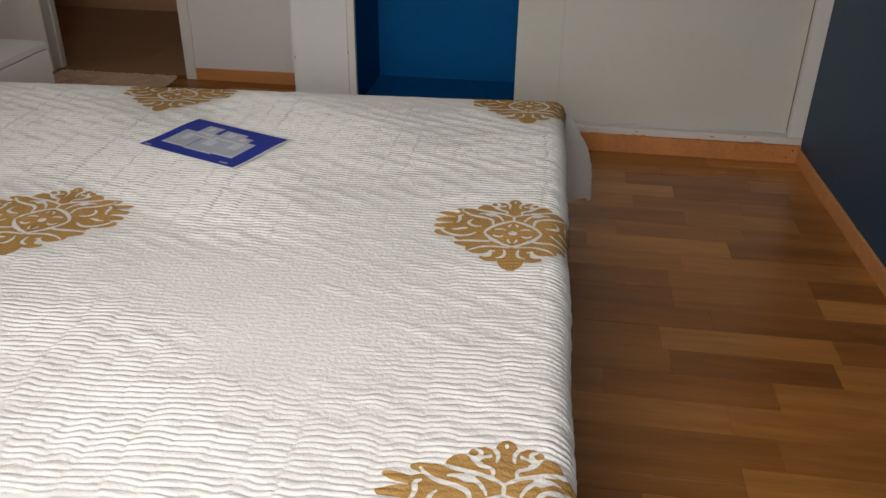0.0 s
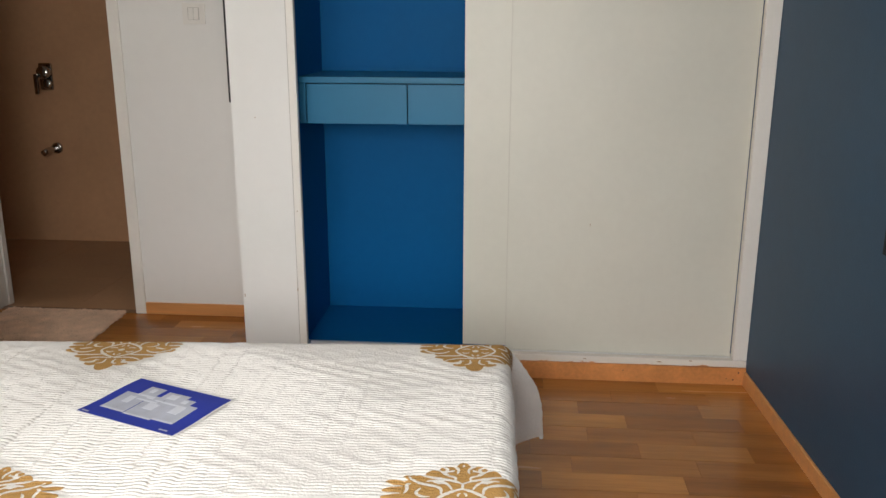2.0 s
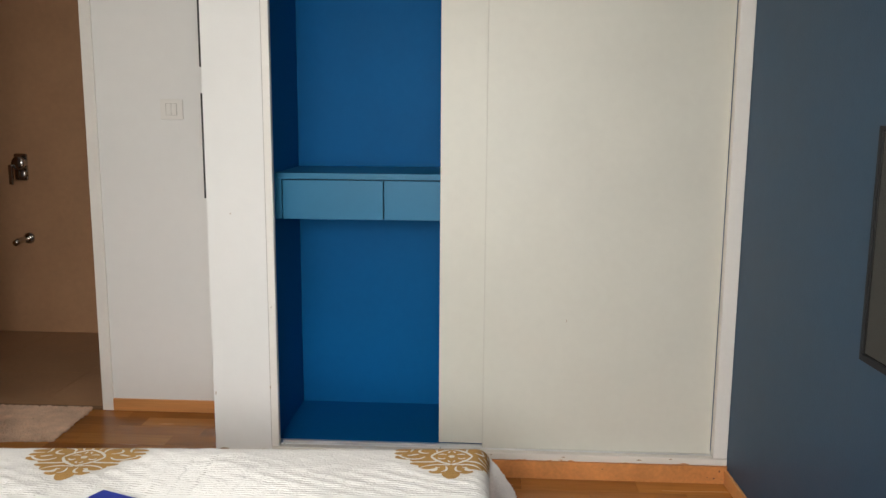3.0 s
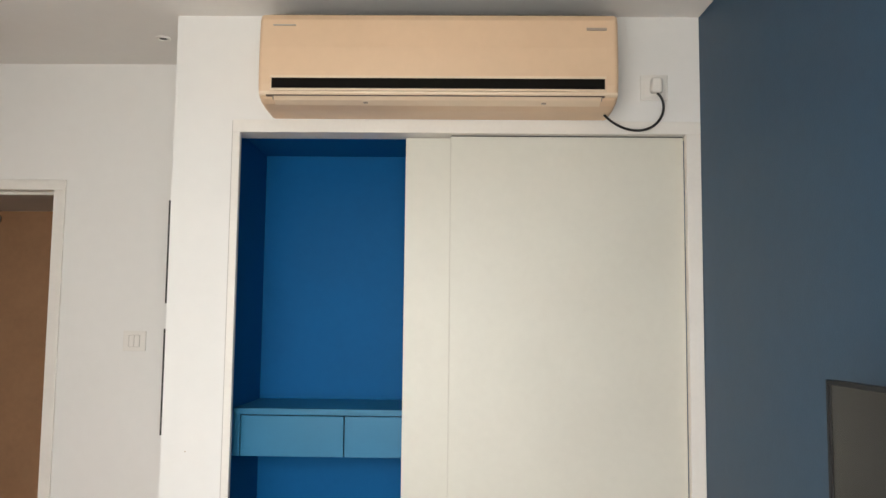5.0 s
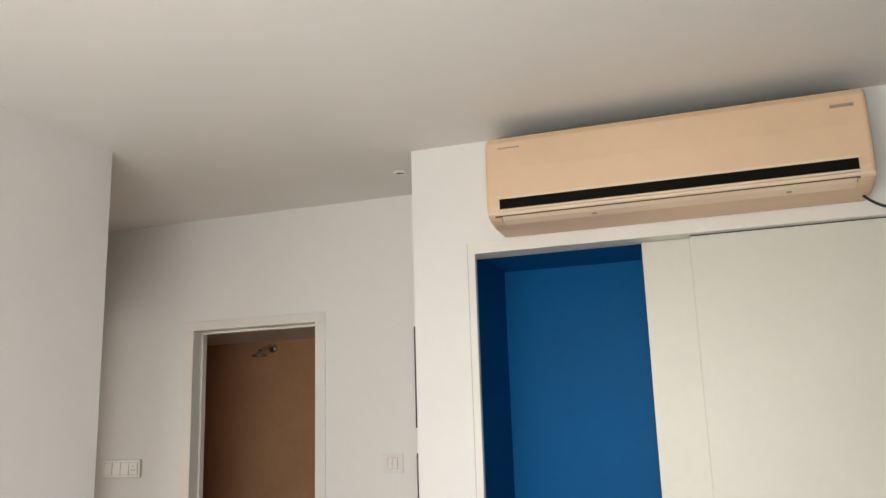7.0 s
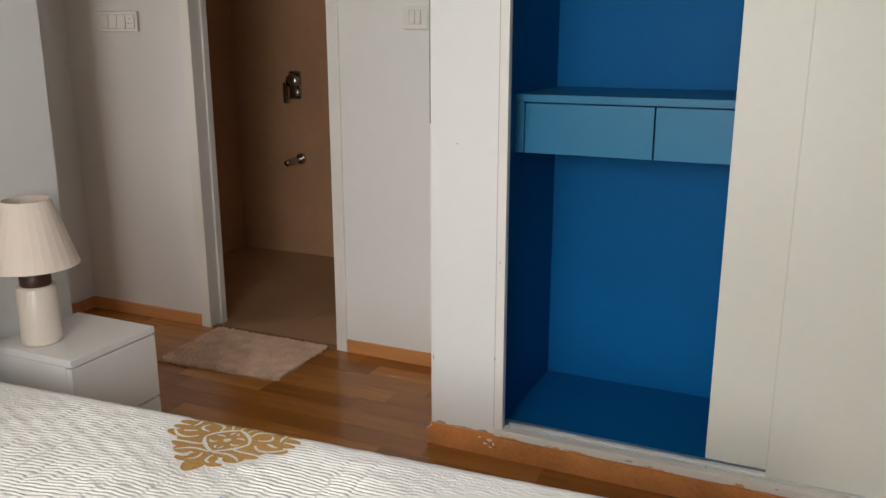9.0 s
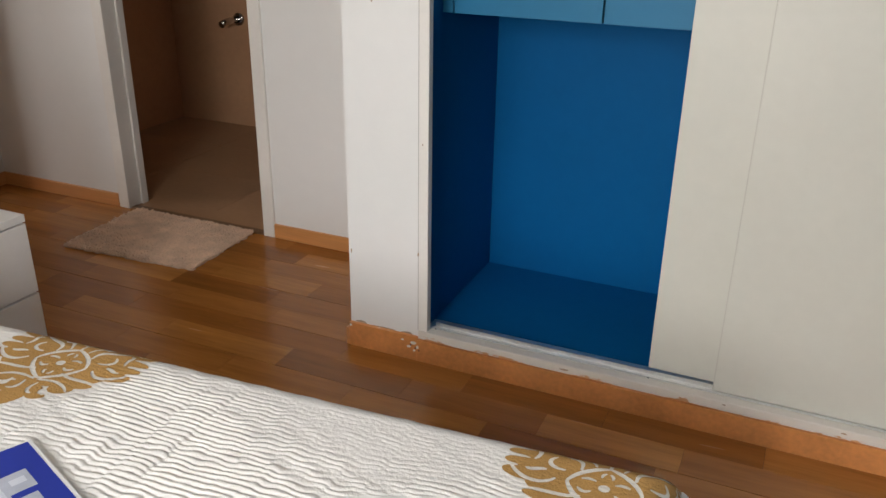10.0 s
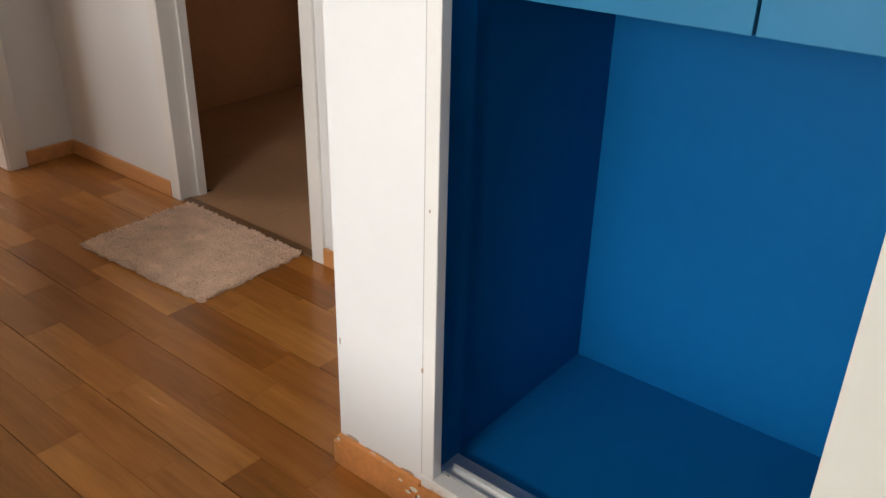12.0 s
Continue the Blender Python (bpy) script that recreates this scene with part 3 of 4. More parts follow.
# ---- switches, lamps in the ceiling, pictures ----
def switch_plate(x, z, wide, rockers, label):
    s = thing("light_switch", (x, 0.605, z), label, "light switch")
    h, rim, tall = 0.045, 0.027 if rockers == 2 else 0.015, 0.025 if rockers == 2 else 0.03
    part("plate", boxes((x - wide / 2, x + wide / 2, 0.595, 0.6047, z - h, z + h), bevel=0.003), WHITE_PLASTIC, s)
    step = (wide - 2 * rim) / rockers
    for i in range(rockers):
        a = x - wide / 2 + rim + i * step
        if rockers > 3 and i == rockers - 1:
            socket = part("socket_face", boxes((a + 0.001, a + step - 0.001, 0.5925, 0.5952, z - 0.03, z + 0.03), bevel=0.001), WHITE_PLASTIC, s)
            for dx, dz in ((0, 0.012), (-0.009, -0.008), (0.009, -0.008)):
                part("hole", lathe([(0.0028, 0), (0.0028, 0.0006)], 10, "y", (a + step / 2 + dx, 0.5925, z + dz)), BLACK, socket)
        else:
            bm = boxes((a + 0.0012, a + step - 0.0012, 0.591, 0.5955, z - tall, z + tall), bevel=0.0012)
            for v in bm.verts:
                v.co.y += 0.0025 * (v.co.z - z) / 0.03 * (1 if v.co.y < 0.594 else 0)
            part("rocker", bm, WHITE_PLASTIC, s)
    part("rocker_gap", boxes((x - wide / 2 + rim - 0.0015, x + wide / 2 - rim + 0.0015, 0.5943, 0.5952, z - tall - 0.0012, z + tall + 0.0012)), SOFT_GREY, s)


switch_plate(-2.339, 1.408, 0.102, 2, "white two-rocker light switch on the alcove wall")
switch_plate(-3.845, 1.402, 0.236, 4, "wide white switch plate with a socket beside the bathroom door")


def downlight(x, y, r, lens, label):
    d = thing("ceiling_spotlight", (x, y, H), label, "ceiling light", group="recessed ceiling lights")
    ring = bmesh.new()
    prof = [(r, 0.0005), (r, -0.003), (r * 0.82, -0.008), (r * 0.66, -0.006), (r * 0.60, 0.0002)]
    rows = []
    for q, h in prof:
        rows.append([ring.verts.new((x + q * math.cos(2 * math.pi * i / 36), y + q * math.sin(2 * math.pi * i / 36), H + h)) for i in range(36)])
    for a, b in zip(rows, rows[1:]):
        for i in range(36):
            ring.faces.new((a[i], a[(i + 1) % 36], b[(i + 1) % 36], b[i])).smooth = True
    bmesh.ops.recalc_face_normals(ring, faces=ring.faces)
    part("rim", ring, WHITE_PLASTIC, d)
    part("bulb", lathe([(r * 0.58, -0.0005), (r * 0.56, -0.003), (r * 0.30, -0.0045), (0.002, -0.005)], 24, "z", (x, y, H)), lens, d)


downlight(-0.112, -0.562, 0.046, WHITE_PLASTIC, "round white recessed ceiling spotlight, switched off")
downlight(-2.138, 0.25, 0.030, BLACK, "small dark recessed ceiling spotlight, switched off")


def picture(z0, z1):
    p = thing("picture_frame", (-2.0, 0.2, z0), "thin black picture frame hung on the white pier", "picture", group="pictures on the pier")
    y0, y1, x0, x1 = 0.035, 0.42, -2.010, -1.9905
    part("frame", boxes((x0, x1, y0, y0 + 0.016, z0, z1), (x0, x1, y1 - 0.016, y1, z0, z1), (x0, x1, y0 + 0.016, y1 - 0.016, z0, z0 + 0.016), (x0, x1, y0 + 0.016, y1 - 0.016, z1 - 0.016, z1), bevel=0.001), BLACK, p)
    part("print", boxes((x0 + 0.006, x1, y0 + 0.016, y1 - 0.016, z0 + 0.016, z1 - 0.016)), PICTURE_BACK, p)


picture(1.564, 1.957)
picture(1.073, 1.468)


# ---- bathroom fittings ----
def shower_valve():
    v = thing("shower_mixer", (-3.825, 1.9495, 1.05), "chrome shower mixer with a capsule plate and hanging lever", "shower mixer")
    plate = boxes((-3.883, -3.767, 1.935, 1.9493, 0.968, 1.135), bevel=0.0068, segments=3)
    for q in plate.verts:
        k = max(abs(q.co.z - 1.0515) - 0.03, 0) / 0.0535
        q.co.x = -3.825 + (q.co.x + 3.825) * math.sqrt(max(1 - 0.62 * k * k, 0.05))
    part("plate", plate, CHROME, v)
    knob = part("knob", lathe([(0.040, 0.012), (0.042, 0.05), (0.038, 0.060), (0.002, 0.062)], 32, "y", (-3.820, 1.9495, 1.078)), CHROME, v)
    part("lever", boxes((-3.874, -3.846, 1.876, 1.892, 0.945, 1.07), bevel=0.007, segments=3), CHROME, knob)
    part("diverter", lathe([(0.030, 0.012), (0.031, 0.036), (0.027, 0.042), (0.002, 0.043)], 28, "y", (-3.812, 1.9495, 1.008)), CHROME, v)


def bath_spout():
    s = thing("bath_spout", (-3.81, 1.9495, 0.605), "chrome wall spout on the tiled wall", "spout")
    part("flange", lathe([(0.036, 0), (0.035, 0.007), (0.026, 0.012), (0.002, 0.012)], 28, "y", (-3.81, 1.9495, 0.605)), CHROME, s)
    part("pipe", tube([(-3.81, 1.942, 0.605), (-3.815, 1.87, 0.604), (-3.822, 1.84, 0.60), (-3.828, 1.815, 0.589)], 0.0185, 16), CHROME, s)


def shower_head():
    s = thing("wall_shower", (-3.755, 1.9495, 2.16), "small chrome shower head on a wall arm", "shower head")
    part("flange", lathe([(0.03, 0), (0.028, 0.01), (0.002, 0.012)], 24, "y", (-3.755, 1.9495, 2.115)), CHROME, s)
    part("arm", tube([(-3.755, 1.942, 2.115), (-3.755, 1.88, 2.118), (-3.755, 1.82, 2.105), (-3.755, 1.78, 2.085)], 0.011, 12), CHROME, s)
    part("rose", lathe([(0.012, 0.03), (0.02, 0.018), (0.05, 0.004), (0.05, -0.008), (0.002, -0.010)], 28, "z", (-3.755, 1.772, 2.055)), CHROME, s)


shower_valve()
bath_spout()
shower_head()


# ---- rug ----
def bath_rug():
    r = thing("bath_rug", (-3.03, 0.38, 0), "shaggy beige cotton rug on the floor before the bathroom", "rug")
    corners = [Vector((-2.770, 0.200, 0)), Vector((-2.784, 0.594, 0)), Vector((-3.378, 0.590, 0)), Vector((-3.352, 0.162, 0))]

    def at(a, b):
        return corners[0].lerp(corners[1], b).lerp(corners[3].lerp(corners[2], b), a)

    rng = random.Random(5)
    bm = bmesh.new()
    nx, ny = 40, 28
    top, low = {}, {}
    for i in range(nx + 1):
        for j in range(ny + 1):
            p = at(i / nx, j / ny)
            edge = i in (0, nx) or j in (0, ny)
            if edge:
                p = p + Vector((rng.uniform(-0.005, 0.005), rng.uniform(-0.005, 0.005), 0))
            top[i, j] = bm.verts.new((p.x, p.y, (0.004 if edge else 0.008) + rng.uniform(0, 0.003)))
            low[i, j] = bm.verts.new((p.x, p.y, 0.0012))
    for i in range(nx):
        for j in range(ny):
            bm.faces.new((top[i, j], top[i, j + 1], top[i + 1, j + 1], top[i + 1, j]))
            bm.faces.new((low[i, j], low[i + 1, j], low[i + 1, j + 1], low[i, j + 1]))
    for i in range(nx):
        bm.faces.new((top[i, 0], top[i + 1, 0], low[i + 1, 0], low[i, 0]))
        bm.faces.new((top[i, ny], low[i, ny], low[i + 1, ny], top[i + 1, ny]))
    for j in range(ny):
        bm.faces.new((top[0, j], low[0, j], low[0, j + 1], top[0, j + 1]))
        bm.faces.new((top[nx, j], top[nx, j + 1], low[nx, j + 1], low[nx, j]))
    bmesh.ops.recalc_face_normals(bm, faces=bm.faces)
    part("backing", bm, RUG_BASE, r)
    verts, faces = [], []
    for _ in range(9000):
        a, b = rng.random(), rng.random()
        p = at(a, b)
        lean = Vector((rng.uniform(-1, 1), rng.uniform(-1, 1), 0)) * 0.011
        wide = rng.uniform(0.0028, 0.0052)
        turn = rng.uniform(0, math.pi)
        s = Vector((math.cos(turn), math.sin(turn), 0)) * wide
        q = Vector((-s.y, s.x, 0))
        h = rng.uniform(0.006, 0.013)
        k = len(verts)
        base = Vector((p.x, p.y, 0.007))
        mid = base + lean * 0.5 + Vector((0, 0, h * 0.75))
        tip = base + lean + Vector((0, 0, h * rng.uniform(0.7, 1.0)))
        for c, f in ((base, 1.0), (mid, 0.9)):
            verts += [c + s * f, c + q * f, c - s * f, c - q * f]
        verts.append(tip)
        for e in range(4):
            faces.append((k + e, k + (e + 1) % 4, k + 4 + (e + 1) % 4, k + 4 + e))
            faces.append((k + 4 + e, k + 4 + (e + 1) % 4, k + 8))
    me = bpy.data.meshes.new("tufted_surface")
    me.from_pydata([tuple(v) for v in verts], [], faces)
    me.materials.append(RUG_PILE)
    ob = new("tufted_surface", me)
    ob.parent = r
    ob.matrix_parent_inverse = world_of(r).inverted()
    tagged(ob, kind="stuff")


bath_rug()


# ---- nightstand and lamp ----
def nightstand():
    n = thing("nightstand", (-2.89, -0.625, 0), "low white lacquered nightstand with two drawers beside the bed", "nightstand")
    x0, x1, y0, y1, top = -3.066, -2.737, -0.785, -0.46, 0.454
    part("top", boxes((x0, x1, y0, y1, top - 0.022, top), bevel=0.0015), WHITE_LACQUER, n)
    part("side_panel", boxes((x0, x1 - 0.022, y0, y0 + 0.018, 0.0, top - 0.0225), bevel=0.001), WHITE_LACQUER, n)
    part("side_panel", boxes((x0, x1 - 0.022, y1 - 0.018, y1, 0.0, top - 0.0225), bevel=0.001), WHITE_LACQUER, n)
    # core coloured near-black so the slits between the drawers look shaded
    part("dark_carcass", boxes((x0 + 0.002, x1 - 0.026, y0 + 0.0185, y1 - 0.0185, 0.02, top - 0.024)), SHADOW_GAP, n)
    for z0, z1 in ((0.222, top - 0.027), (0.03, 0.216)):
        part("drawer_front", boxes((x1 - 0.021, x1 - 0.001, y0 + 0.0005, y1 - 0.0005, z0, z1), bevel=0.0012), WHITE_LACQUER, n)


def table_lamp():
    x, y, z = -2.945, -0.70, 0.454
    t = thing("table_lamp", (x, y, z), "cream table lamp with a conical shade on the nightstand", "table lamp")
    part("base", lathe([(0.052, 0.0), (0.057, 0.004), (0.058, 0.02), (0.056, 0.17), (0.052, 0.176), (0.002, 0.177)], 36, "z", (x, y, z)), LAMP_CERAMIC, t)
    part("neck", lathe([(0.042, 0.176), (0.044, 0.18), (0.044, 0.212), (0.040, 0.216), (0.002, 0.217)], 32, "z", (x, y, z)), LAMP_BROWN, t, "dark brown neck ring")
    bm = bmesh.new()
    rows = []
    for r, h in ((0.128, 0.236), (0.067, 0.430), (0.064, 0.430), (0.125, 0.236)):
        rows.append([bm.verts.new((x + r * math.cos(2 * math.pi * i / 28), y + r * math.sin(2 * math.pi * i / 28), z + h)) for i in range(28)])
    for k in range(4):
        a, b = rows[k], rows[(k + 1) % 4]
        for i in range(28):
            bm.faces.new((a[i], a[(i + 1) % 28], b[(i + 1) % 28], b[i]))
    bmesh.ops.recalc_face_normals(bm, faces=bm.faces)
    part("shade", bm, SHADE, t)
    part("stem", lathe([(0.006, 0.21), (0.006, 0.40), (0.001, 0.402)], 12, "z", (x, y, z)), LAMP_BROWN, t)
    part("spider", tube([(x - 0.072, y, z + 0.40), (x, y, z + 0.40), (x + 0.072, y, z + 0.40)], 0.002, 6), LAMP_BROWN, t)


nightstand()
table_lamp()

# ---- bed ----
BED_TOP = 0.478
BED = pose(-0.914, -0.881, 0, 0, 0, 1.4)  # far corner of the foot; local -x to the head, -y to the near side
LONG, WIDE, DROP, ROUND = 2.10, 1.75, 0.35, 0.045
rngq = np.random.RandomState(7)
WAVES = [(rngq.uniform(-26, 26), rngq.uniform(-9, 9), rngq.uniform(0, 6.3)) for _ in range(9)]
JAGGED = [(rngq.uniform(-230, 230), rngq.uniform(-70, 70), rngq.uniform(0, 6.3)) for _ in range(10)]
SLOW = [(rngq.uniform(-5, 5), rngq.uniform(-5, 5), rngq.uniform(0, 6.3)) for _ in range(6)]
CRINKLE = [(rngq.uniform(-120, 120), rngq.uniform(50, 170), rngq.uniform(0, 6.3)) for _ in range(10)]


def waves(rows, u, v):
    return sum(np.sin(a * u + b * v + c) for a, b, c in rows) / len(rows) ** 0.5


STAGGER = rngq.uniform(-1, 1, 60)
MEDALS = [(-0.056, -0.044), (-0.066, -0.823), (-0.046, -1.576), (-1.043, -0.059), (-0.997, -0.86), (-1.016, -1.684)]
MEDAL = 0.153


def puff(u, v):
    """Height of the ruched quilting over the flat sheet; flatter where the print stiffens the cloth."""
    slant = 0.30 * np.clip(-u - 1.15, 0, 0.5)
    uu = u + 0.006 * waves(SLOW, u, v * 3) + 0.003 * waves(JAGGED, v, u)
    col = (uu + LONG + 0.3) / 0.052
    k = np.clip(np.floor(col).astype(int), 0, 57)
    t = np.clip((col - k - 0.86) / 0.14, 0, 1)
    t = t * t * (3 - 2 * t)
    shift = STAGGER[k] * (1 - t) + STAGGER[k + 1] * t
    vv = v + slant * 0.5 + (0.0016 + 0.0022 * np.clip(v + 1.5, 0, 1)) * waves(WAVES, u, v) + 0.0023 * waves(JAGGED, u, v) + 0.0019 * waves(CRINKLE, u, v) + 0.0046 * shift
    rows = np.abs(np.sin(math.pi * vv / 0.0120)) ** 0.62
    cols = np.clip(np.abs(np.sin(math.pi * (col - 0.90))) * 3.2, 0, 1) ** 0.7
    amount = np.clip(0.75 + 0.48 * waves(SLOW, v * 2.5, u * 2.5) + 0.2 * waves(WAVES, v, u) + 0.3 * waves(CRINKLE, u, v), 0.2, 1.35)
    for cu, cv in MEDALS:
        r = (np.abs(u - cu) ** 1.3 + np.abs(v - cv) ** 1.3) ** (1 / 1.3) / MEDAL
        amount = amount * (1 - 0.62 * np.clip((1.12 - r) / 0.22, 0, 1))
    stitch = np.clip(0.32 - 0.5 * (v + 0.75), 0.2, 0.78)
    return 0.0031 * rows * (1 - stitch + stitch * cols) * amount * (1 - 0.3 * np.exp(-(v / 0.03) ** 2)) + 0.0012 * waves(SLOW, u, v)


def sheet(u, v, lift=0.0):
    """From the cloth's own u, v to the bed's local place: flat on top, rounded over the edges, hanging, flared at the corners."""
    ox, oyf, oyn = np.maximum(u, 0), np.maximum(v, 0), np.maximum(-v - WIDE, 0)
    oy = np.maximum(oyf, oyn)
    blunt = np.maximum(ox, oy) / np.maximum((ox ** 4 + oy ** 4) ** 0.25, 1e-6)  # rounded cloth corner
    ox, oy = np.where((ox > 0) & (oy > 0), ox * blunt, ox), np.where((ox > 0) & (oy > 0), oy * blunt, oy)

    def over(o):
        a = np.minimum(o / ROUND, math.pi / 2)
        rest = np.maximum(o - ROUND * math.pi / 2, 0)
        return ROUND * np.sin(a) - rest * 0.10, ROUND * (1 - np.cos(a)) + rest

    hx, dx = over(ox)
    hy, dy = over(oy)
    both = np.minimum(ox, oy)
    side = np.sign(oyf - oyn)
    low = np.clip((both - 0.13) / (DROP - 0.13), 0, 1)
    flare = 0.86 * np.maximum(both - 0.05, 0) * (1 - 0.50 * low * low * (3 - 2 * low))
    h = puff(u, v) * (1 - 0.1 * np.clip(oy / 0.03, 0, 1)) + lift
    fold = 0.004 * np.sin(v * 17 + 0.6) * np.clip(ox / 0.2, 0, 1)
    tx, ty = np.clip(ox / (ROUND * 1.57), 0, 1), np.clip(oy / (ROUND * 1.57), 0, 1)
    x = np.minimum(u, 0) - ROUND + hx + flare + fold + h * tx
    tuck = np.clip(v / 0.25 + 1, 0, 1) ** 2 - np.clip(-(v + WIDE) / 0.25 + 1, 0, 1) ** 2
    y = np.clip(v, -WIDE, 0) - 0.25 * ROUND * tuck + side * (hy + flare) + side * h * ty + 0.0435 * np.minimum(u, 0)
    z = BED_TOP - (dx ** 2.3 + dy ** 2.3) ** (1 / 2.3) + h * (1 - np.maximum(tx, ty))
    return x, y, z


def grid_mesh(name, us, vs):
    uu, vv = np.meshgrid(us, vs, indexing="ij")
    x, y, z = sheet(uu, vv)
    co = np.stack([x, y, z], -1).reshape(-1, 3)
    n, m = len(us), len(vs)
    i, j = np.meshgrid(np.arange(n - 1), np.arange(m - 1), indexing="ij")
    a = (i * m + j).ravel()
    quads = np.stack([a, a + m, a + m + 1, a + 1], -1)
    me = bpy.data.meshes.new(name)
    me.from_pydata(co.tolist(), [], quads.tolist())
    me.polygons.foreach_set("use_smooth", [True] * len(me.polygons))
    return me


# the printed figure, its right half: leaves as turned ellipses (centre, radii, degrees) round the middle
CREST_LEAVES = [(0, 0, 0.78, 0.50, 0), (0, 0.69, 0.125, 0.31, 0), (0.21, 0.84, 0.115, 0.055, -18), (0.12, 0.62, 0.15, 0.15, 0), (0.38, 0.66, 0.12, 0.125, 20), (0.50, 0.585, 0.15, 0.09, 0)]
SIDE_LEAVES = [(0.56, 0.20, 0.34, 0.36, 0), (0.67, 0.60, 0.12, 0.055, 10), (0.86, 0.475, 0.15, 0.052, 12), (0.89, 0.31, 0.14, 0.058, -6), (0.89, 0.145, 0.14, 0.062, -4), (0.82, -0.05, 0.19, 0.095, 10)]
FOOT_LEAVES = [(0.57, -0.35, 0.16, 0.055, 16), (0.42, -0.47, 0.15, 0.10, 12), (0.27, -0.69, 0.115, 0.06, 14), (0.12, -0.58, 0.15, 0.14, 0), (0, -0.70, 0.16, 0.27, 0)]
# pale lines between them: four control points and half the width
CREST_LINES = [
    ((0.0, 0.345), (0.13, 0.30), (0.31, 0.18), (0.36, 0.0), 0.024), ((0.0, 0.36), (0.0, 0.40), (0.0, 0.42), (0.0, 0.46), 0.016),
    ((0.0, 0.46), (0.16, 0.60), (0.38, 0.58), (0.62, 0.70), 0.022), ((0.10, 0.56), (0.07, 0.68), (0.20, 0.62), (0.28, 0.74), 0.018),
    ((0.08, 0.72), (0.04, 0.84), (0.10, 0.90), (0.20, 0.92), 0.017), ((0.20, 0.70), (0.32, 0.74), (0.12, 0.84), (0.27, 0.86), 0.017), ((0.0, 0.90), (0.0, 0.92), (0.0, 0.93), (0.0, 0.94), 0.014),
]
SIDE_LINES = [
    ((0.14, 0.34), (0.20, 0.54), (0.36, 0.56), (0.46, 0.53), 0.020), ((0.27, 0.24), (0.24, 0.50), (0.54, 0.36), (0.70, 0.60), 0.023),
    ((0.42, 0.16), (0.52, 0.14), (0.66, 0.22), (0.54, 0.35), 0.020), ((0.74, 0.24), (0.66, 0.38), (0.78, 0.42), (0.68, 0.46), 0.020),
    ((0.78, 0.40), (0.86, 0.40), (0.92, 0.38), (1.02, 0.40), 0.017), ((0.80, 0.23), (0.88, 0.24), (0.94, 0.22), (1.04, 0.23), 0.016),
    ((0.48, -0.02), (0.60, -0.20), (0.84, -0.12), (0.94, 0.06), 0.022), ((0.60, 0.10), (0.68, 0.10), (0.72, 0.03), (0.78, 0.06), 0.022),
]
FOOT_LINES = [
    ((0.36, 0.0), (0.31, -0.18), (0.13, -0.31), (0.0, -0.37), 0.024), ((0.20, -0.20), (0.36, -0.28), (0.54, -0.22), (0.78, -0.28), 0.022),
    ((0.03, -0.40), (0.20, -0.36), (0.36, -0.34), (0.52, -0.50), 0.019), ((0.09, -0.46), (0.05, -0.60), (0.10, -0.66), (0.17, -0.66), 0.018),
    ((0.20, -0.50), (0.34, -0.50), (0.16, -0.62), (0.33, -0.64), 0.018), ((0.10, 0.09), (0.15, 0.12), (0.19, 0.11), (0.23, 0.09), 0.018), ((0.12, -0.08), (0.16, -0.13), (0.20, -0.12), (0.24, -0.07), 0.018),
    ((0.05, 0.17), (0.06, 0.20), (0.05, 0.23), (0.02, 0.25), 0.014), ((0.05, -0.18), (0.06, -0.21), (0.05, -0.24), (0.02, -0.26), 0.014),
]


def motif(u, v):
    """Signed shape of one damask medallion in -1..1: above 0 is printed."""
    au = np.abs(u)
    f = np.full(u.shape, -9.0)
    for cu, cv, ru, rv, turn in CREST_LEAVES + SIDE_LEAVES + FOOT_LEAVES:
        c, q = math.cos(radians(turn)), math.sin(radians(turn))
        du, dv = au - cu, v - cv
        f = np.maximum(f, (1 - np.hypot((du * c + dv * q) / ru, (dv * c - du * q) / rv)) * min(ru, rv))
    for p0, p1, p2, p3, w in CREST_LINES + SIDE_LINES + FOOT_LINES:
        best = np.full(u.shape, 9.0)
        for k in range(25):
            t = k / 24
            b = [(1 - t) ** 3, 3 * t * (1 - t) ** 2, 3 * t * t * (1 - t), t ** 3]
            x = sum(q * p[0] for q, p in zip(b, (p0, p1, p2, p3)))
            y = sum(q * p[1] for q, p in zip(b, (p0, p1, p2, p3)))
            best = np.minimum(best, np.hypot(au - x, v - y) - w * (0.75 + 1.0 * t * (1 - t) * 2))
        f = np.minimum(f, best)
    return np.minimum(f, np.hypot(u, v) - 0.058)


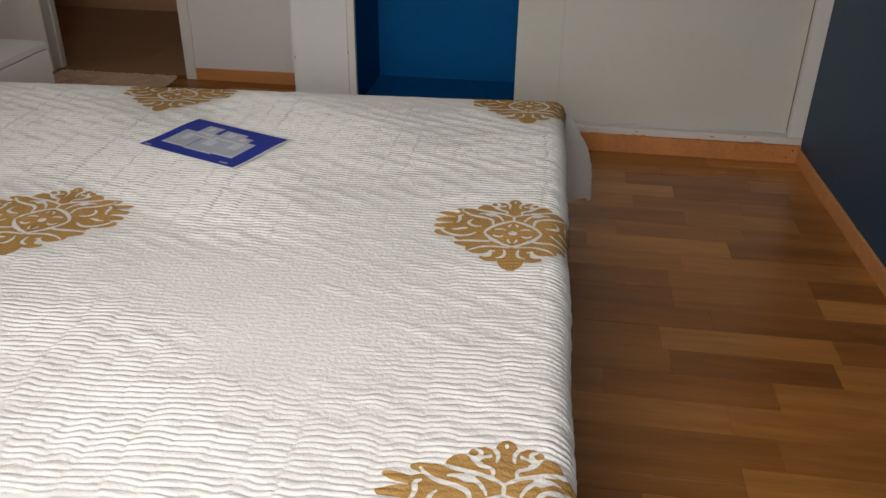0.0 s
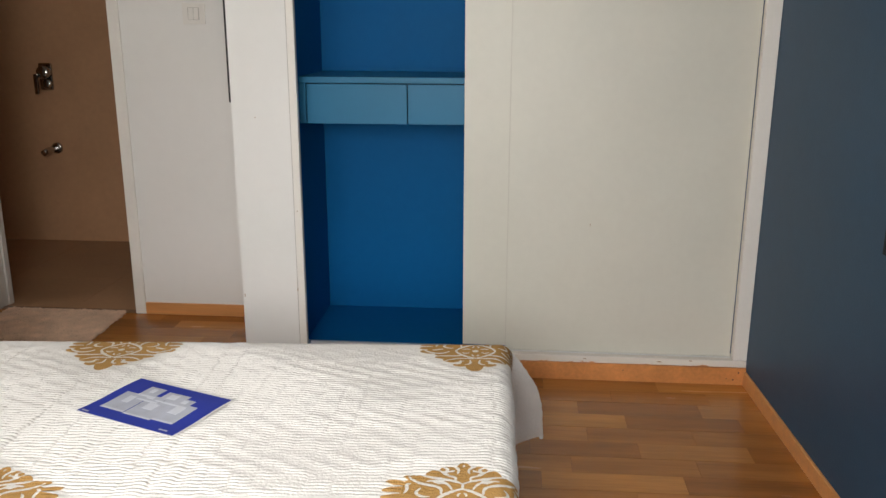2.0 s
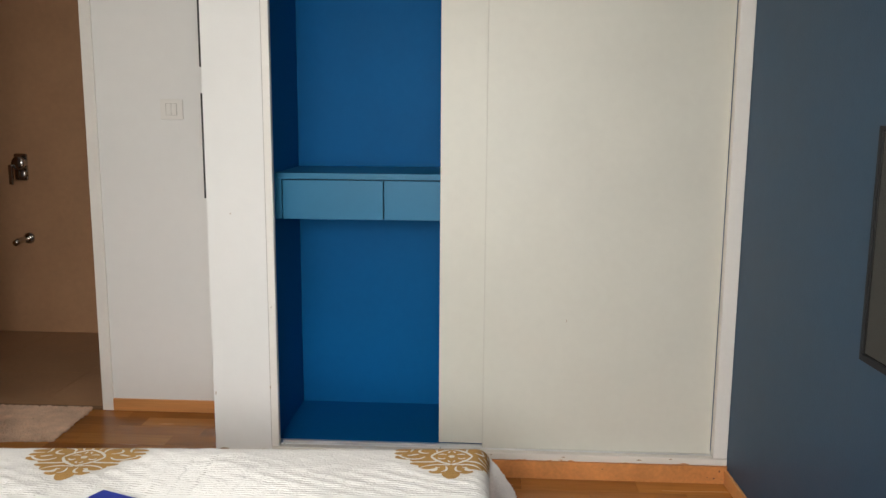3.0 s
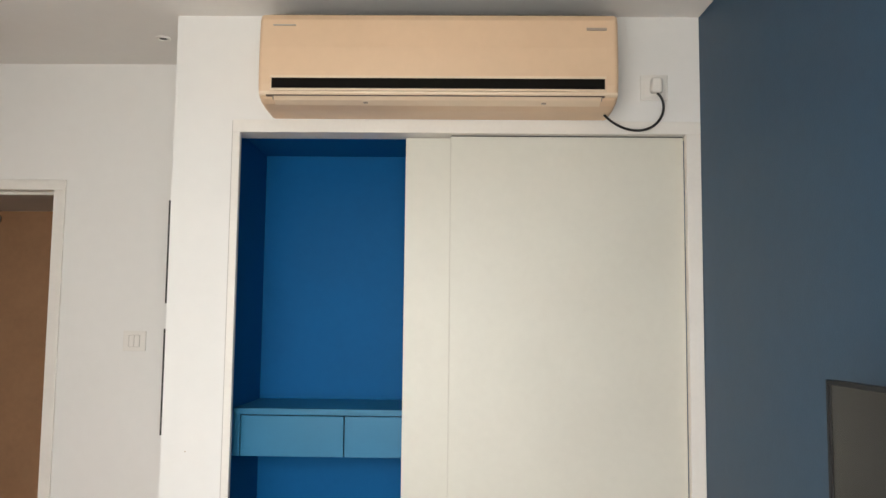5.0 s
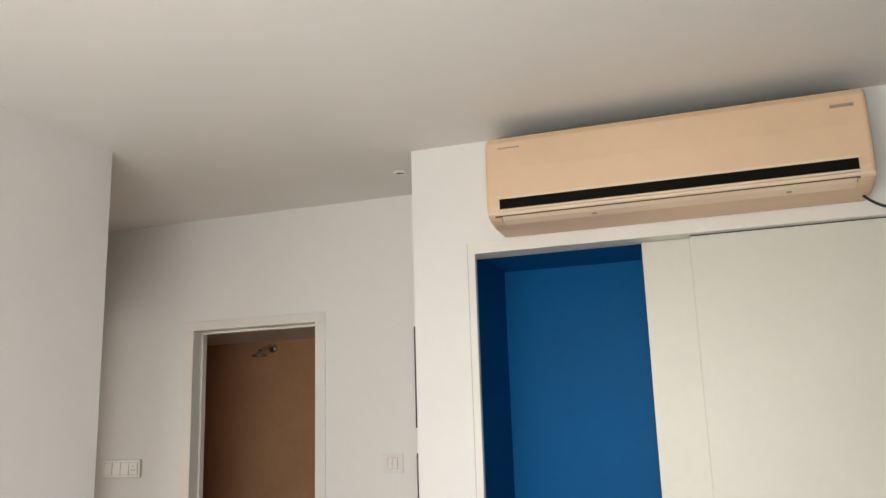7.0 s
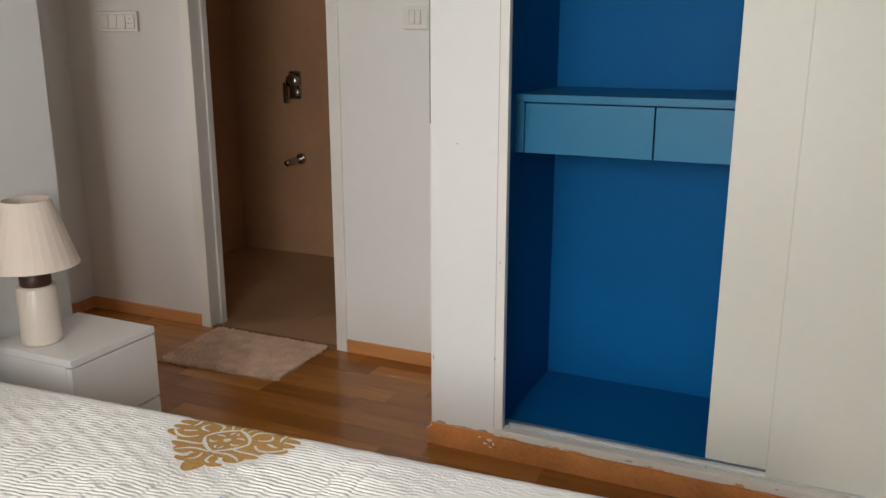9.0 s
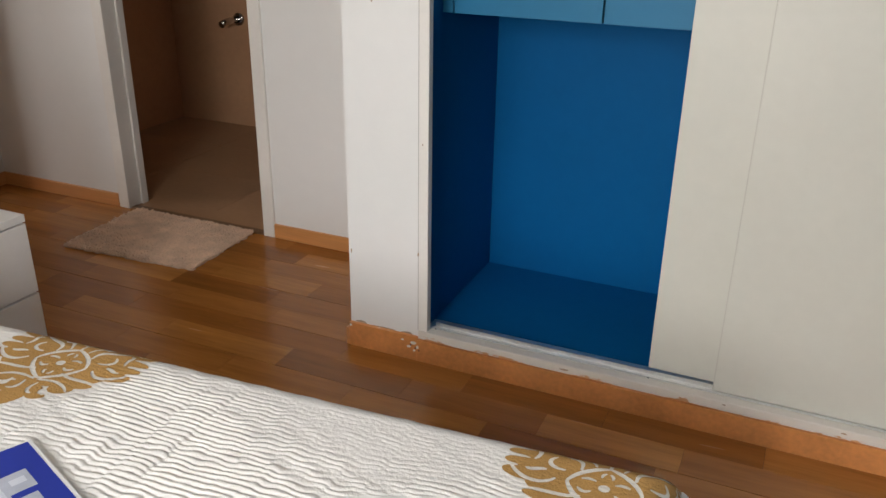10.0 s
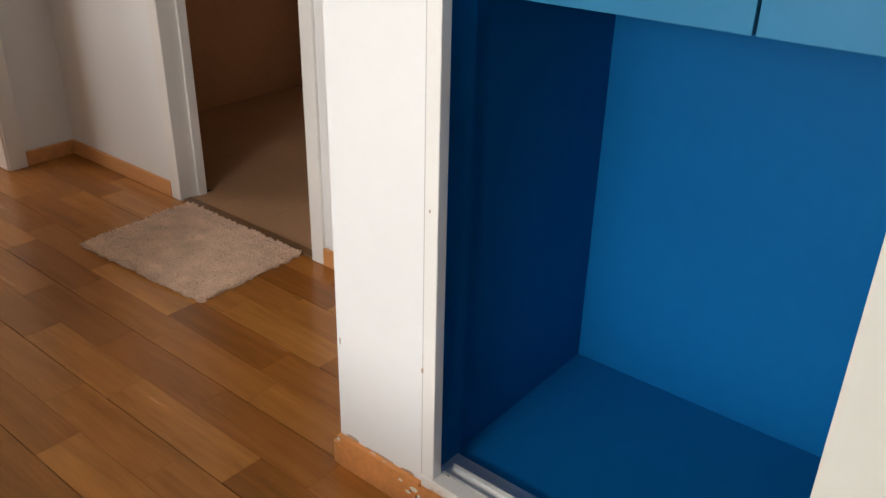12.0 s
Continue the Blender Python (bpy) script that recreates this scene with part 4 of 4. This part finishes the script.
def outline_polygons(n=130):
    """The figure cut along its outline: points in -1..1 and faces."""
    k = np.linspace(-1.1, 1.1, n)
    gu, gv = np.meshgrid(k, k, indexing="ij")
    f = motif(gu, gv)
    pts, index, faces = [], {}, []

    def corner(p):
        if p not in index:
            index[p] = len(pts)
            pts.append((k[p[0]], k[p[1]]))
        return index[p]

    def cross(p, q):
        a, b = key = (p, q) if p < q else (q, p)
        if key not in index:
            t = f[a] / (f[a] - f[b])
            index[key] = len(pts)
            pts.append((k[a[0]] + t * (k[b[0]] - k[a[0]]), k[a[1]] + t * (k[b[1]] - k[a[1]])))
        return index[key]

    for i in range(n - 1):
        for j in range(n - 1):
            c = [(i, j), (i + 1, j), (i + 1, j + 1), (i, j + 1)]
            s = [f[q] > 0 for q in c]
            if not any(s):
                continue
            poly = []
            for e in range(4):
                if s[e]:
                    poly.append(corner(c[e]))
                if s[e] != s[(e + 1) % 4]:
                    poly.append(cross(c[e], c[(e + 1) % 4]))
            if len(poly) > 2:
                faces.append(poly)
    return np.array(pts), faces


def medallion_mesh(cu, cv, figure):
    """The printed figure as a thin sheet that hugs the cloth."""
    pts, faces = figure
    x, y, z = sheet(cu + pts[:, 0] * MEDAL, cv + pts[:, 1] * MEDAL, 0.0014)
    me = bpy.data.meshes.new("medallion")
    me.from_pydata(np.stack([x, y, z], -1).tolist(), [], faces)
    me.polygons.foreach_set("use_smooth", [True] * len(me.polygons))
    me.materials.append(GOLD)
    return me


def sheared(bm):
    """Follow the bed's slightly slanting far side."""
    for v in bm.verts:
        v.co.y += 0.0435 * min(v.co.x, 0)
    bm.transform(BED)
    return bm


def bed():
    b = thing("bed", (-1.98, -1.75, 0), "low double bed with a mattress under a white quilt", "bed")
    for name, bm, mat in (
        ("base", boxes((-LONG + 0.02, -0.10, -WIDE + 0.06, -0.06, 0.06, 0.24), bevel=0.008), BED_WOOD),
        ("mattress", boxes((-LONG + 0.01, -0.075, -WIDE + 0.035, -0.035, 0.24, BED_TOP - 0.015), bevel=0.03, segments=4), MATTRESS),
    ):
        part(name, sheared(bm), mat, b)
    for x in (-LONG + 0.12, -0.2):
        for y in (-WIDE + 0.15, -0.15):
            bm = boxes((x - 0.035, x + 0.035, y - 0.035, y + 0.035, 0, 0.06), bevel=0.004)
            part("leg", sheared(bm), BED_WOOD, b)
    q = thing("bedspread", (-1.98, -1.75, BED_TOP), "white ruched quilted bedspread with ochre damask medallions on the bed", "bedspread")
    us = np.concatenate([np.linspace(-LONG, -0.12, 560), np.linspace(-0.116, DROP, 96)])
    vs = np.concatenate([np.linspace(-WIDE - DROP, -WIDE - 0.01, 40), np.linspace(-WIDE, 0, 980), np.linspace(0.003, DROP, 130)])
    me = grid_mesh("cloth", us, vs)
    me.transform(BED)
    me.materials.append(QUILT)
    rows = [("cloth", me)]
    figure = outline_polygons()
    for cu, cv in MEDALS:
        mm = medallion_mesh(cu, cv, figure)
        mm.transform(BED)
        rows.append(("medallion", mm))
    for name, m in rows:
        ob = new(name, m)
        ob.parent = q
        ob.matrix_parent_inverse = world_of(q).inverted()
        if name == "medallion":
            tagged(ob, "ochre printed damask medallion")


bed()


def brochure():
    z = BED_TOP + 0.0095
    m = pose(-1.750, -1.365, z, 0, 0, -21)
    b = thing("brochure", (-1.750, -1.365, z), "blue glossy floor-plan sheet lying on the bedspread", "brochure")

    def plate(u0, u1, v0, v1, low, thick):
        bm = bmesh.new()
        nu, nv = 14, 6
        put = {}
        for i in range(nu + 1):
            for j in range(nv + 1):
                u, v = u0 + (u1 - u0) * i / nu, v0 + (v1 - v0) * j / nv
                bow = 0.004 * (2 * u) ** 2 * 10 * abs(u) + 0.0015 * math.sin(v * 30)
                for k, h in ((0, low), (1, low + thick)):
                    put[i, j, k] = bm.verts.new((u, v, h + bow))
        for i in range(nu):
            for j in range(nv):
                bm.faces.new((put[i, j, 1], put[i + 1, j, 1], put[i + 1, j + 1, 1], put[i, j + 1, 1]))
                bm.faces.new((put[i, j, 0], put[i, j + 1, 0], put[i + 1, j + 1, 0], put[i + 1, j, 0]))
        rim = [(i, 0) for i in range(nu)] + [(nu, j) for j in range(nv)] + [(i, nv) for i in range(nu, 0, -1)] + [(0, j) for j in range(nv, 0, -1)]
        for p, q in zip(rim, rim[1:] + rim[:1]):
            bm.faces.new((put[(*p, 0)], put[(*q, 0)], put[(*q, 1)], put[(*p, 1)]))
        bm.transform(m)
        return bm

    w, h = 0.297, 0.21
    part("sheet", plate(-w / 2, w / 2, -h / 2, h / 2, 0, 0.0008), PAPER, b)
    part("blue_field", plate(-w / 2 + 0.003, w / 2 - 0.004, -h / 2 + 0.004, h / 2 - 0.006, 0.0008, 0.0003), BLUE_INK, b)
    for a, c, ww, hh in ((0.20, 0.41, 0.27, 0.46), (0.29, 0.75, 0.18, 0.26), (0.50, 0.37, 0.31, 0.42), (0.77, 0.42, 0.23, 0.46), (0.56, 0.71, 0.25, 0.28), (0.37, 0.60, 0.24, 0.16), (0.72, 0.67, 0.14, 0.2)):
        u, v, ww, hh = (a - 0.5) * w * 0.9, (c - 0.5) * h * 0.9, ww * 0.9, hh * 0.9
        room = part("room_plan", plate(u - ww * w / 2, u + ww * w / 2, v - hh * h / 2, v + hh * h / 2, 0.0011 + a * 0.0001, 0.0003), GREY_INK, b, "pale grey printed room plan")
        part("wall_line", plate(u - ww * w / 2, u + ww * w / 2, v - hh * h / 2, v - hh * h / 2 + 0.006, 0.0016, 0.0002), PALE_INK, room)
        part("furniture_mark", plate(u - ww * w * (0.1 + 0.3 * a), u + ww * w * 0.12, v + hh * h * (0.05 - 0.2 * c), v + hh * h * 0.34, 0.0016, 0.0002), PALE_INK, room)
    for a, c, ww in ((0.07, 0.06, 0.07), (0.86, 0.08, 0.08)):
        u, v = (a - 0.5) * w, (c - 0.5) * h
        part("caption_bar", plate(u - ww * w / 2, u + ww * w / 2, v - 0.0025, v + 0.0025, 0.0012, 0.0002), GREY_INK, b)


brochure()


def cushion():
    c = thing("cushion", (-2.97, -1.27, BED_TOP), "cream cushion with star-pleated front leaning on the wall", "cushion")
    m = pose(-2.965, -1.238, BED_TOP + 0.272, 0, -9, 2)
    n, half = 110, 0.275
    bm = bmesh.new()
    grid = {}
    for s in (1, -1):
        for i in range(n + 1):
            for j in range(n + 1):
                if s == -1 and (i in (0, n) or j in (0, n)):
                    grid[s, i, j] = grid[1, i, j]
                    continue
                a, b = 2 * i / n - 1, 2 * j / n - 1
                fat = 0.075 * ((1 - a ** 4) * (1 - b ** 4)) ** 0.6
                pinch = 1 - 0.06 * (1 - a * a) * abs(b) ** 3
                pinch2 = 1 - 0.06 * (1 - b * b) * abs(a) ** 3
                y, z = a * half * pinch2, b * half * pinch
                h = 0.0
                if s == 1:
                    cell = 0.137
                    cy, cz = (y / cell + 0.5) % 1 - 0.5, (z / cell + 0.5) % 1 - 0.5
                    h = 0.015 * abs(math.cos(4 * math.atan2(cz, cy))) ** 0.6 * min(1, math.hypot(cy, cz) * 4) * (1 - max(abs(a), abs(b)) ** 8)
                grid[s, i, j] = bm.verts.new((s * fat + h, y, z))
    for s in (1, -1):
        for i in range(n):
            for j in range(n):
                q = (grid[s, i, j], grid[s, i + 1, j], grid[s, i + 1, j + 1], grid[s, i, j + 1])
                bm.faces.new(q if s == 1 else q[::-1]).smooth = True
    bm.transform(m)
    part("cover", bm, CUSHION_CREAM, c)
    edge = []
    for i in range(65):
        a = i / 64 * 8
        k = a % 2 - 1
        side = int(a // 2) % 4
        y, z = ((k, -1), (1, k), (-k, 1), (-1, -k))[side]
        edge.append(m @ Vector((0, y * half * 0.998, z * half * 0.998)))
    part("piping", tube(edge, 0.004, 8), CUSHION_TAN, c, "tan edge piping")


cushion()

# ---- bathroom floor tiles and threshold ----
bath_floor = structure("bathroom_floor", boxes((-4.28, -1.92, 0.73, 1.95, -0.1, -0.0065)), GROUT, "brown tiled bathroom floor", "floor")
structure("doorway_floor", boxes((-3.429, -2.736, 0.637, 0.7385, -0.02, 0.0008)), BATH_FLOOR_TILE, "brown floor tile under the doorway", "floor")
structure("threshold", boxes((-3.429, -2.736, 0.60, 0.636, -0.02, 0.006), bevel=0.003), THRESHOLD, "brown stone bathroom threshold", "threshold")
tile_bm = boxes((-0.2994, 0.2994, -0.2020, 0.2020, -0.006, 0.0), bevel=0.0005, segments=1)
tile_me = bpy.data.meshes.new("tile")
tile_bm.to_mesh(tile_me)
tile_bm.free()
tile_me.materials.append(BATH_FLOOR_TILE)
for i in range(4):
    for j in range(3):
        t = new("tile", tile_me)
        t.matrix_basis = Matrix.Translation((-3.98 + i * 0.6, 0.935 + j * 0.4055, 0.0))
        t.parent = bath_floor

# ---- laminate floor, strip by strip ----
floor = structure("floor", boxes((-6.0, 0.15, -4.12, 0.6, -0.12, -0.004)), FLOOR_UNDER, "warm brown wood strip laminate floor", "floor")
rngf = random.Random(11)
STRIP = 0.104
JOINTS = {0: -2.384, -1: -2.712, 1: -2.97, -4: -2.573, -3: -2.286, 10: -0.573, 15: -0.496, 14: -0.374, 6: -0.712, 3: -0.50}
near, rest = [], []
for row in range(-6, 40):
    y0 = -0.004 - row * STRIP
    x = JOINTS.get(row, -2.0 - rngf.uniform(0, 0.4)) - 3.6 - 0.4
    n = 0
    end = -0.001 + EAST_SLANT * max(-y0, 0)
    while x < end:
        long = 0.4 if n < 11 else rngf.choice((0.36, 0.40, 0.44))
        n += 1
        a, b = max(x, -5.95), min(x + long, end)
        x += long
        if b - a < 0.03 or (a > -1.99 and y0 - STRIP > -0.01):
            continue
        gap = 0.0019 if row % 2 else 0.0003
        piece = (a + 0.0003, b - 0.0003, max(y0 - STRIP + gap, -3.998), min(y0 - 0.0003, 0.598))
        inside = -4.3 < a and y0 > -1.1 or (a > -1.2 and y0 > -2.5)
        (near if inside and len(near) < 300 else rest).append(piece)
meshes = {}
for a, b, c, d in near:
    key = (round(b - a, 3), round(d - c, 4))
    if key not in meshes:
        bm = boxes((-(b - a) / 2, (b - a) / 2, -(d - c) / 2, (d - c) / 2, -0.0038, 0.0))
        meshes[key] = bpy.data.meshes.new("strip")
        bm.to_mesh(meshes[key])
        bm.free()
        meshes[key].materials.append(FLOOR_PIECE)
    s = new("strip", meshes[key])
    s.matrix_basis = Matrix.Translation(((a + b) / 2, (c + d) / 2, 0))
    s.parent = floor
verts, faces = [], []
for a, b, c, d in rest:
    k = len(verts)
    verts += [(a, c, -0.0038), (b, c, -0.0038), (b, d, -0.0038), (a, d, -0.0038), (a, c, 0), (b, c, 0), (b, d, 0), (a, d, 0)]
    faces += [(k + 4, k + 5, k + 6, k + 7), (k, k + 1, k + 5, k + 4), (k + 1, k + 2, k + 6, k + 5), (k + 2, k + 3, k + 7, k + 6), (k + 3, k, k + 4, k + 7)]
me = bpy.data.meshes.new("far_strips")
me.from_pydata(verts, [], faces)
me.materials.append(FLOOR_REST)
ob = new("far_strips", me)
ob.parent = floor
tagged(ob, kind="stuff")
